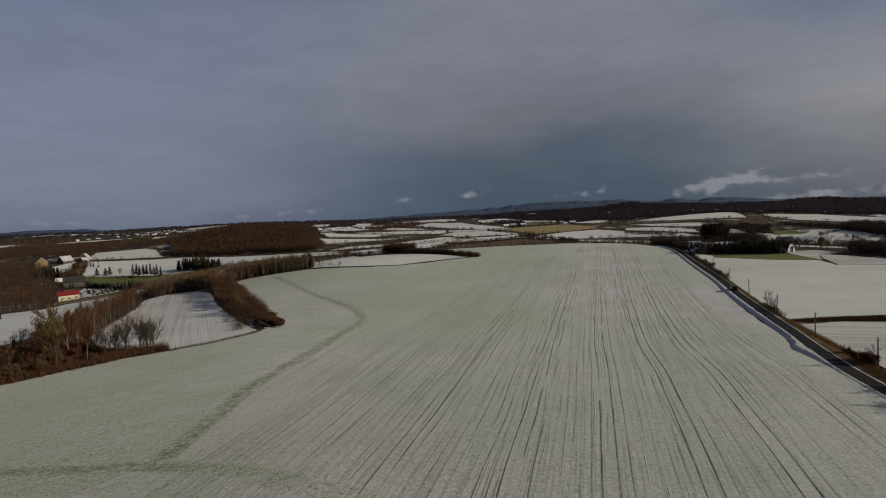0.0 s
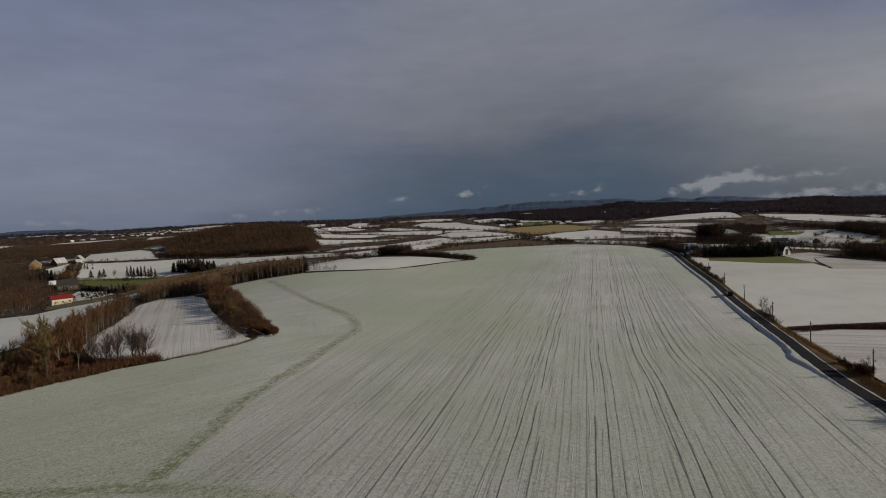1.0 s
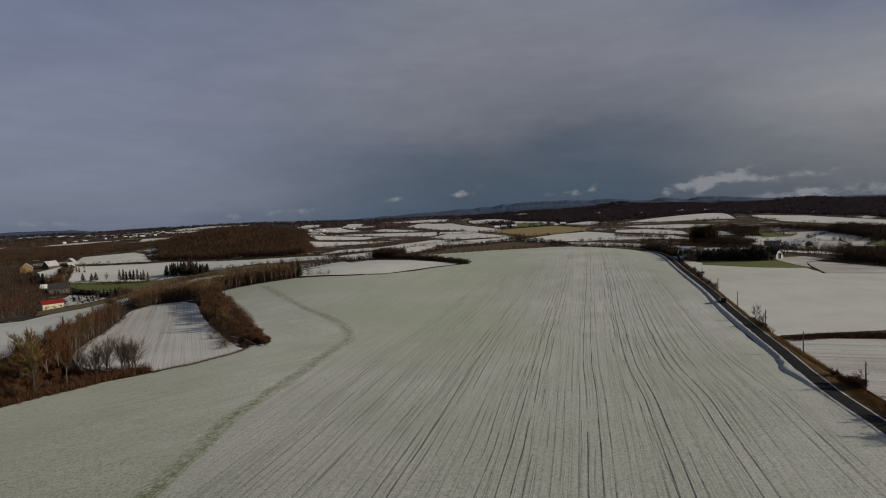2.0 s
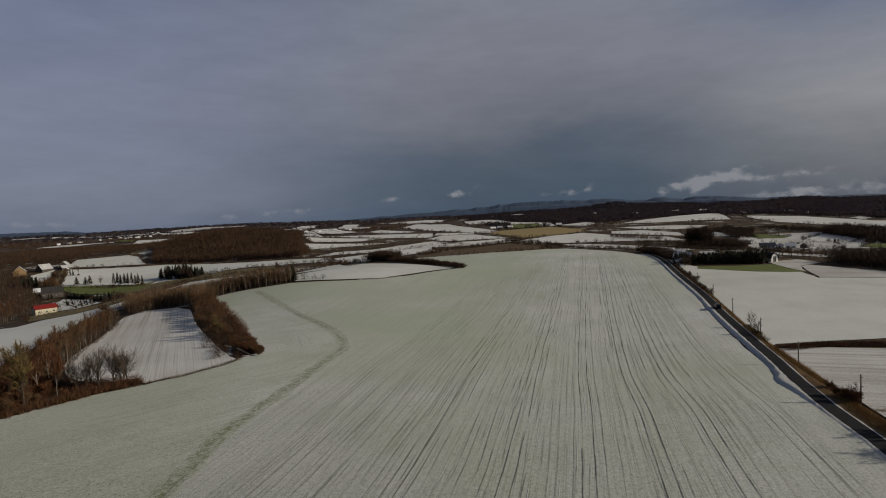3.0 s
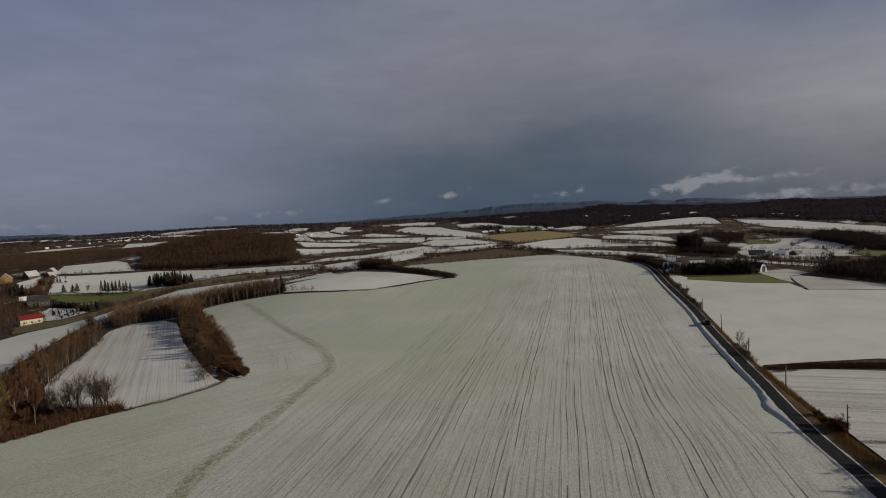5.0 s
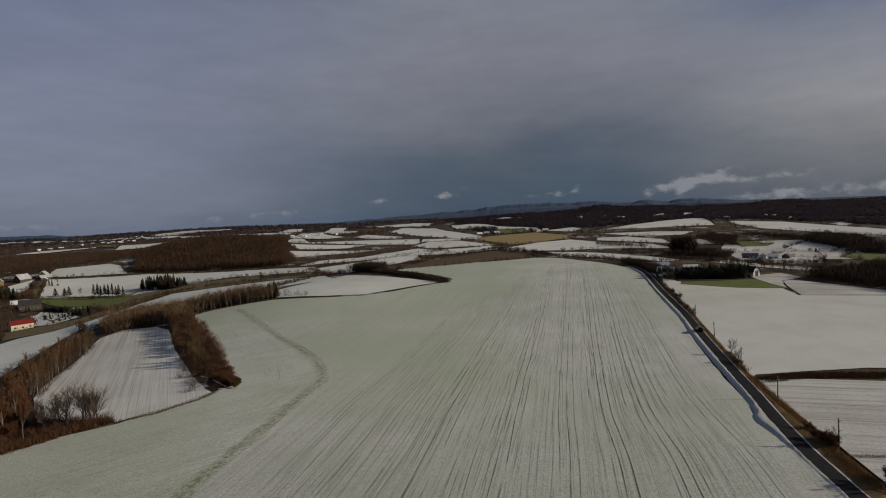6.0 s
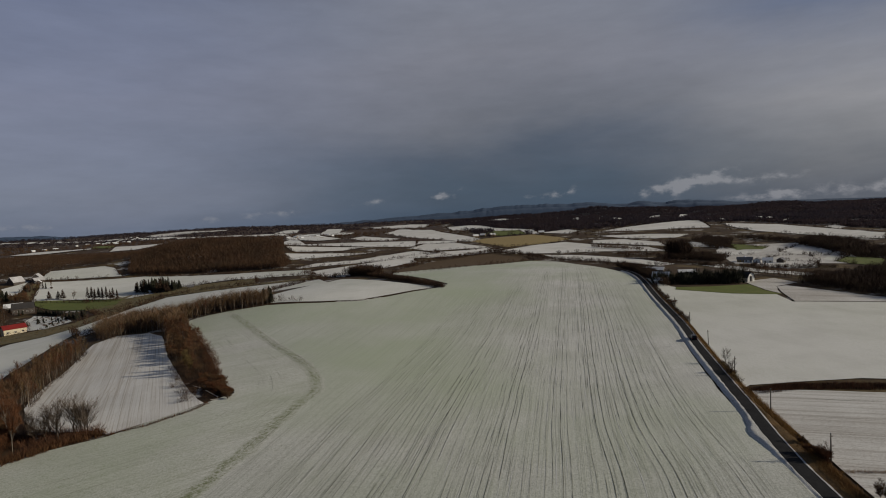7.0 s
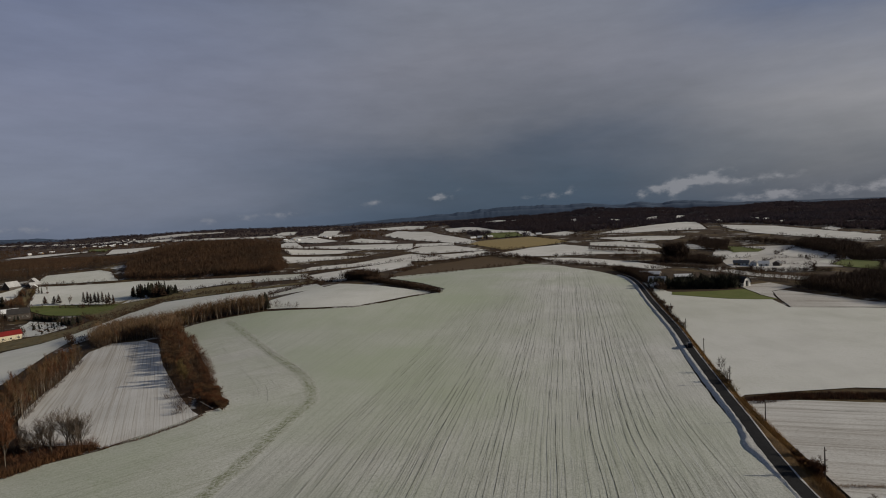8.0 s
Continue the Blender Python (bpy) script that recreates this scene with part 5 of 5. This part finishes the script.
wood("grove", scatter([(236, 520), (262, 498), (263, 450), (286, 486), (296, 540)], 3.4), 7, M_WOOD_DARK, "lower dark trees beside the grove", 0.36, 60, 0.018, None, 0.0, 0.12)
wood("shelter_belt", along([(237, 626), (265, 575)], 0.8, 3.0), 5.5, M_WOOD_FAR, "thin row of bare trees beside a grove", 0.36, 30, 0.02, M_BIRCH, 0.15, 0.14)
wood("wood", scatter([(412, 747), (420, 699), (361, 606), (350, 620), (380, 730)], 3.8), 6, M_WOOD_DARK, "dark leafless wood", 0.4, 40, 0.025, None, 0.0, 0.12)
wood("wood", along([(442, 716), (450, 640), (446, 612)], 0.8, 7), 6.5, M_WOOD_DARK, "dark belt of woodland", 0.42, 36, 0.025, None, 0.0, 0.12)
wood("wood", scatter([(436, 603), (393, 472), (420, 480), (470, 560), (470, 620)], 3.6), 9.5, M_WOOD_DARK, "dark leafless wood", 0.38, 44, 0.02, None, 0.0, 0.12)
wood("wood", scatter([(376, 468), (384, 421), (430, 400), (480, 470), (420, 490)], 3.6), 8, M_WOOD_DARK, "dark leafless wood beside a green field", 0.38, 44, 0.02, None, 0.0, 0.12)
wood("shelter_belt", along([(226, 478), (233, 408), (262, 385), (300, 372)], 0.5, 2.6), 3.6, M_WOOD_DARK, "low dark shelter belt of bare trees", 0.45, 34, 0.022, None, 0.0, 0.12)
wood("wood", scatter([(219, 302), (222, 268), (226, 242), (250, 205), (330, 250), (300, 340), (258, 318)], 2.8), 7.4, M_WOOD_DARK, "dark leafless wood beside the fields", 0.34, 64, 0.014, M_BARK, 0.05, 0.12)
wood("hedge", along([(205, 352), (223, 357), (236, 326), (246, 312)], 0.9, 1.8), 6, M_WOOD_FAR, "row of leafless trees behind a white barn", 0.30, 30, 0.014, M_BARK, 0.25, 0.13)
wood("wood", scatter([(163, 427), (168, 420), (167, 378), (160, 345), (150, 312), (144, 303), (147, 320), (156, 375)], 1.6), 5.4, M_WOOD_DARK, "dark roadside thicket", 0.42, 50, 0.022, None, 0.0, 0.1)
wood("hedge", along([(241, 718), (280, 655)], 1.2, 3.0), 5.5, M_WOOD_FAR, "row of leafless trees on snow", 0.35, 24, 0.05)

BOXES = [(min(p[0] for p in e), max(p[0] for p in e), min(p[1] for p in e), max(p[1] for p in e), e) for _, e, _ in FIELD_EDGES]


def in_field(x, y):
    return any(a - 5 < x < b + 5 and c - 5 < y < d + 5 and inside((x, y), e) for a, b, c, d, e in BOXES)


def wild(xr, yr, gap, keep):
    """Places outside all fields."""
    out, x = [], xr[0]
    while x < xr[1]:
        y = yr[0]
        while y < yr[1]:
            q = (x + random.uniform(-0.5, 0.5) * gap, y + random.uniform(-0.5, 0.5) * gap)
            if not in_field(*q) and abs(math.atan2(q[0], q[1])) < 0.95 and keep(*q):
                out.append(q)
            y += gap
        x += gap
    return out


rough = []
for far, edge, label in FIELD_EDGES:   # low bushes and tufts over the rough grass
    if "tawny dead grass" in label or "olive rough" in label:
        rough += scatter(edge, 3.2)
wood("scrub", [q for q in rough if noise.noise((q[0] / 14, q[1] / 14, 7)) > -0.1], 1.3, M_WOOD_TAWNY, "low tawny scrub over rough grass", 0.8, 16, 0.07, None, 0.0)
rows = []
for far, edge, label in FIELD_EDGES:   # ragged hedges along the far fields
    if 330 < far < 1700 and "farm" not in label:
        for x, y in along(edge + [edge[0]], 1.3 + far / 600, 1.2):
            if noise.noise((x / 45, y / 45, far)) > -0.12:
                rows.append((x, y))
wood("hedge", rows, 3.6, M_WOOD_DARK, "ragged low hedges between the far fields", 0.5, 16, 0.045, None, 0.0, 0.16, uneven=0.8)
wood("copses", wild((-700, 700), (480, 1500), 16, lambda x, y: noise.noise((x / 70, y / 50, 9)) > 0.16), 6, M_WOOD_DARK, "scattered leafless copses", 0.5, 30, 0.035, None, 0.0, 0.14)
wood("hill_woods", wild((150, 2400), (1050, 3100), 13, lambda x, y: noise.noise((x / 300, y / 200, 2)) > -0.6 and x < y * 1.1), 8, M_WOOD_HAZED, "dark leafless woods over the far hills", 0.8, 18, 0.13, None, 0.0, 0.26, 0.55, uneven=0.9)
wood("plain_woods", wild((-2200, 150), (1350, 2300), 30, lambda x, y: noise.noise((x / 400, y / 260, 4)) > -0.1), 9, M_WOOD_FAR, "brown woods on the far plain", 0.8, 14, 0.10, None, 0.0, 0.2)
# beyond the nearer woods: haze is in the colour
wood("plain_woods", wild((-3400, 150), (2300, 4300), 34, lambda x, y: noise.noise((x / 300, y / 220, 4)) > -0.2), 11, M_WOOD_HAZED, "woods at the rim of the plain, haze in their colour", 0.9, 14, 0.12, None, 0.0, 0.2, uneven=0.7)
wood("hill_woods", wild((560, 1500), (520, 1250), 10, lambda x, y: x > 560 + 0.1 * y and noise.noise((x / 120, y / 90, 6)) > -0.45), 6, M_WOOD_HAZED, "dark leafless woods on the eastern hills", 0.7, 14, 0.22, None, 0.0, 0.26, 0.6)

# ---- buildings ----
M_CREAM = mottled("cream_boards", (0.62, 0.56, 0.42), (0.55, 0.49, 0.36), (0.48, 0.42, 0.31), 1.0)
M_WHITEWALL = mottled("white_boards", (0.74, 0.74, 0.72), (0.66, 0.66, 0.64), (0.58, 0.57, 0.54), 1.0)
M_DARKWALL = mottled("dark_boards", (0.07, 0.06, 0.055), (0.10, 0.085, 0.075), (0.05, 0.042, 0.038), 1.0)
M_TANWALL = mottled("ochre_boards", (0.30, 0.20, 0.10), (0.25, 0.17, 0.085), (0.20, 0.14, 0.07), 1.0)
M_REDROOF = mottled("red_sheet_roof", (0.21, 0.020, 0.018), (0.17, 0.018, 0.016), (0.25, 0.035, 0.03), 0.6, 0.5)
M_SNOWROOF = mottled("roof_snow", (0.72, 0.73, 0.75), (0.66, 0.67, 0.69), (0.60, 0.60, 0.61), 0.5)
M_BARNROOF = mottled("thin_roof_snow", (0.46, 0.46, 0.47), (0.34, 0.34, 0.35), (0.24, 0.23, 0.22), 0.5)
M_GREYROOF = mottled("grey_sheet_roof", (0.13, 0.13, 0.14), (0.17, 0.17, 0.18), (0.10, 0.10, 0.11), 0.6, 0.5)
M_DARKROOF = mottled("dark_sheet_roof", (0.045, 0.042, 0.042), (0.060, 0.056, 0.055), (0.035, 0.032, 0.032), 0.6, 0.8, sheen=0.1)
M_GLASS = mottled("dark_window", (0.02, 0.022, 0.025), (0.03, 0.03, 0.033), (0.015, 0.016, 0.018), 1.0, 0.15, 0)
M_FRAME = mottled("window_frame", (0.55, 0.53, 0.48), (0.5, 0.48, 0.44), (0.45, 0.43, 0.4), 1.0, 0.6, 0)
M_POLE = mottled("grey_pole", (0.12, 0.105, 0.09), (0.15, 0.13, 0.11), (0.08, 0.07, 0.06), 2.0)
M_CAR = mottled("dark_car_paint", (0.012, 0.014, 0.02), (0.016, 0.018, 0.024), (0.02, 0.022, 0.028), 1.0, 0.25, 0)
M_TYRE = mottled("tyre_rubber", (0.015, 0.015, 0.015), (0.02, 0.02, 0.02), (0.03, 0.03, 0.03), 3.0, 0.85, 0)
M_RIM = mottled("wheel_rim", (0.35, 0.35, 0.36), (0.3, 0.3, 0.31), (0.25, 0.25, 0.26), 3.0, 0.35, 0)
M_LAMP = mottled("lamp_glass", (0.4, 0.05, 0.04), (0.35, 0.04, 0.035), (0.3, 0.03, 0.03), 3.0, 0.2, 0)


def box(verts, faces, x0, x1, y0, y1, z0, z1):
    n = len(verts)
    verts += [(x0, y0, z0), (x1, y0, z0), (x1, y1, z0), (x0, y1, z0), (x0, y0, z1), (x1, y0, z1), (x1, y1, z1), (x0, y1, z1)]
    faces += [(n, n + 3, n + 2, n + 1), (n + 4, n + 5, n + 6, n + 7), (n, n + 1, n + 5, n + 4), (n + 1, n + 2, n + 6, n + 5), (n + 2, n + 3, n + 7, n + 6), (n + 3, n, n + 4, n + 7)]


def one_box(name, mat, parent, *dims, label=""):
    v, f = [], []
    box(v, f, *dims)
    return link_mesh(name, v, f, mat, parent, label)


def extrude(name, outline, x0, x1, mat, parent, label=""):
    """A prism along x with an outline in y and z."""
    n = len(outline)
    v = [(x0, y, z) for y, z in outline] + [(x1, y, z) for y, z in outline]
    f = [tuple(reversed(range(n))), tuple(range(n, 2 * n))] + [(i, (i + 1) % n, n + (i + 1) % n, n + i) for i in range(n)]
    return link_mesh(name, v, f, mat, parent, label)


def house(name, label, category, x, y, turn, length, width, wall_h, rise, wall, roof, windows=0, gambrel=False, end_window=False, door=False):
    """A gabled building: length along its ridge, its windows in the long side that faces its own -y."""
    base = tagged(new(name), label, category)
    zs = [ground_z(x + a, y + b) for a in (-4, 0, 4) for b in (-4, 0, 4)]
    base.matrix_basis = pose(x, y, min(zs) + 0.1, 0, 0, turn)
    hw, hl = width / 2, length / 2
    if gambrel:
        up = [(hw, wall_h), (hw * 0.72, wall_h + rise * 0.65), (0, wall_h + rise), (-hw * 0.72, wall_h + rise * 0.65), (-hw, wall_h)]
    else:
        up = [(hw, wall_h), (0, wall_h + rise), (-hw, wall_h)]
    extrude("wall", [(-hw, -0.6), (hw, -0.6)] + up, -hl, hl, wall, base)
    o, t = 0.45, 0.22
    outer = [(a * (1 + o / hw) if abs(a) == hw else a, (z - o * 0.4 if abs(a) == hw else z) + t) for a, z in up]
    inner = [(a, z - t + 0.03) for a, z in outer]
    extrude("roof", outer + list(reversed(inner)), -hl - o, hl + o, roof, base)
    for i in range(windows):
        cx = -hl + length * (i + 0.5) / windows
        w = one_box("window", M_FRAME, base, cx - 0.65, cx + 0.65, -hw - 0.06, -hw + 0.05, wall_h * 0.35, wall_h * 0.35 + 1.3)
        for s in (-0.31, 0.31):
            one_box("pane", M_GLASS, w, cx + s - 0.25, cx + s + 0.25, -hw - 0.09, -hw - 0.062, wall_h * 0.35 + 0.12, wall_h * 0.35 + 1.18)
    if end_window:
        w = one_box("window", M_GLASS, base, hl - 0.05, hl + 0.06, -0.9, 0.9, 0.4, wall_h + rise * 0.35)
        one_box("frame", M_FRAME, w, hl + 0.062, hl + 0.1, -0.08, 0.08, 0.4, wall_h + rise * 0.35)
    if door:
        d = one_box("door", M_DARKWALL, base, hl * 0.55, hl * 0.55 + 1.1, -hw - 0.07, -hw + 0.05, -0.1, 2.0)
        one_box("handle", M_RIM, d, hl * 0.55 + 0.95, hl * 0.55 + 1.02, -hw - 0.12, -hw - 0.075, 0.9, 1.05)
    return base


house("house", "low cream house with a red sheet-metal roof", "house", -276, 398, 48, 13.0, 8, 4.4, 2.4, M_CREAM, M_REDROOF, 3, door=False)
house("house", "dark timber farmhouse with a dark sheet-metal roof", "house", -352, 518, 30, 16, 10, 5.2, 4.4, M_DARKWALL, M_DARKROOF, 5, door=True)
house("shed", "long dark shed with a snowy roof", "shed", -371, 533, 30, 14, 9, 3.6, 3.2, M_DARKWALL, M_SNOWROOF, 2)
house("barn", "ochre barn with a steep snowy roof", "barn", -472, 642, 125, 14, 12, 4.5, 6.0, M_TANWALL, M_BARNROOF, 0)
house("barn", "dark barn with a wide snowy roof", "barn", -462, 668, 75, 14, 10, 3.2, 6, M_DARKWALL, M_BARNROOF, 0)
house("barn", "grey barn with a snowy roof", "barn", -452, 690, 110, 14, 11, 3, 6, M_DARKWALL, M_BARNROOF, 2)
house("barn", "low barn with a snowy roof", "barn", -446, 682, 60, 11, 7, 2.6, 3, M_DARKWALL, M_BARNROOF, 2)
house("shed", "dark shed at the edge of the yard", "shed", -438, 670, 120, 9, 6, 2.4, 2.5, M_DARKWALL, M_SNOWROOF, 1)
house("shed", "small dark shed beside conifers", "shed", -222, 566, 20, 6, 4, 2.2, 1.5, M_DARKWALL, M_GREYROOF, 1)
house("cabin", "tiny white cabin among dark conifers", "cabin", -262, 568, 30, 3.2, 2.6, 2, 1.2, M_WHITEWALL, M_SNOWROOF, 1)
house("barn", "white gabled barn with a dark arched window", "barn", 197.2, 314.6, -76, 9, 5.0, 2.4, 3.2, M_WHITEWALL, M_DARKROOF, 0, True, True)
house("house", "pale farmhouse with a snowy roof beside the road", "house", 152, 325, -35, 9, 6.5, 3.2, 2.6, M_WHITEWALL, M_SNOWROOF, 3, door=True)
house("shed", "pale lean shed beside a farmhouse", "shed", 146.5, 317, -15, 5, 4, 2.2, 1.2, M_WHITEWALL, M_SNOWROOF, 1)
house("house", "dark two-storey farmhouse with a snowy roof", "house", 176, 341, -15, 10, 5, 3.4, 1.3, M_DARKWALL, M_SNOWROOF, 4, door=True)
house("shed", "long low shed under a snowy roof", "shed", 167, 369, -35, 13, 6, 2.4, 1.6, M_DARKWALL, M_SNOWROOF, 2)
for i, (x, y, a, l, w, m) in enumerate(((285, 455, 60, 7, 5, M_DARKWALL), (281, 444, -35, 6, 5, M_WHITEWALL), (284, 437, 50, 8, 5, M_WHITEWALL), (288, 430, -30, 7, 5, M_WHITEWALL), (298, 428, 40, 6, 5, M_DARKWALL), (276, 447, -30, 5, 4, M_TANWALL))):
    house("farm_building", "small farm building with a snowy roof" if i % 3 == 0 else "small farm building with a grey roof", "farm building", x, y, a, l, w, 2.6, 1.9, m, M_SNOWROOF if i % 3 == 0 else M_GREYROOF, 2)
for i in range(30):
    x, y = ((-1250 + i * 11, 2110 + (i % 5) * 35) if i < 12 else (-1140 + (i - 12) * 14, 1690 + (i % 3) * 15) if i < 15 else (-1500 + (i - 15) * 62, 2750 + (i % 4) * 60) if i < 21 else (-380 + (i - 21) * 17, 1560 + (i % 4) * 60))
    house("village_house", "far village house with a snowy roof", "house", x + (i * 53) % 17, y + (i * 71) % 60, (i * 37) % 90 - 30, 9 + i % 4 * 2, 7, 3, 2.5, (M_WHITEWALL, M_TANWALL, M_DARKWALL)[i % 3], M_SNOWROOF, 2)
for x, y, a in ((124, 1058, 10), (140, 1075, -20), (158, 1066, 15), (246, 1030, -10)):
    house("village_house", "far farmhouse with a snowy roof", "house", x, y, a, 10, 7, 3, 3, M_TANWALL, M_SNOWROOF, 2)


# ---- poles along the road ----
def utility_pole(h=5.2):
    base = tagged(new("utility_pole"), "plain grey wooden pole beside the road", "pole", "poles along the road")
    v, f = [], []
    prism(v, f, Vector((0, 0, -0.4)), Vector((0, 0, h)), 0.15, 0.10, 8)
    link_mesh("post", v, f, M_POLE, base)
    v, f = [], []
    prism(v, f, Vector((0, 0, h)), Vector((0, 0, h + 0.12)), 0.13, 0.05, 8)
    link_mesh("cap", v, f, M_RIM, base)
    one_box("bracket", M_POLE, base, -0.45, 0.45, -0.14, -0.06, h - 0.6, h - 0.48)
    return base


pole = utility_pole()
spots = [(122.4, 247.5), (113.6, 217), (104.5, 186.5), (93.8, 153.5), (85.9, 126), (80.2, 100.4)]
pole.matrix_basis = pose(*spots[0], ground_z(*spots[0]) + 0.2, 0, 0, 20)
for i, (x, y) in enumerate(spots[1:]):
    copy_thing(pole, pose(x, y, ground_z(x, y) + 0.2, (0.8, -1.2, 0.5, 1.5, -1)[i], (1, -1, 2, -1.5, 1)[i], 20))


# ---- the car on the road ----
def car(x, y, turn):
    base = tagged(new("car"), "dark boxy car driving on the asphalt road", "car")
    base.matrix_basis = pose(x, y, ground_z(x, y) + 0.5, 0, 0, turn)
    body = [(-2.1, 0.35), (2.1, 0.35), (2.15, 0.75), (2.0, 0.95), (1.05, 1.02), (0.55, 1.65), (-1.75, 1.70), (-2.1, 1.0), (-2.15, 0.7)]
    n = len(body)
    v = [(s * (0.84 if z < 1.1 else 0.70), a, z) for s in (-1, 1) for a, z in body]
    f = [tuple(range(n)), tuple(reversed(range(n, 2 * n)))] + [(i, n + i, n + (i + 1) % n, (i + 1) % n) for i in range(n)]
    link_mesh("body", v, f, M_CAR, base)
    one_box("rear_window", M_GLASS, base, -0.62, 0.62, -2.03, -1.9, 1.12, 1.55)
    one_box("windscreen", M_GLASS, base, -0.62, 0.62, 0.7, 0.86, 1.1, 1.5)
    for s in (-1, 1):
        one_box("side_window", M_GLASS, base, s * 0.74 - 0.05, s * 0.74 + 0.05, -1.5, 0.35, 1.12, 1.5)
        one_box("tail_light", M_LAMP, base, s * 0.7 - 0.1, s * 0.7 + 0.1, -2.18, -2.1, 0.75, 0.95)
        for a in (-1.3, 1.3):
            v, f = [], []
            prism(v, f, Vector((s * 0.62, a, 0.32)), Vector((s * 0.86, a, 0.32)), 0.32, 0.32, 14)
            f += [tuple(reversed(range(14))), tuple(range(14, 28))]
            w = link_mesh("wheel", v, f, M_TYRE, base)
            v, f = [], []
            prism(v, f, Vector((s * 0.861, a, 0.32)), Vector((s * 0.88, a, 0.32)), 0.19, 0.17, 10)
            f += [tuple(reversed(range(10))), tuple(range(10, 20))]
            link_mesh("rim", v, f, M_RIM, w)
    return base


car(103.4, 194.5, -17)
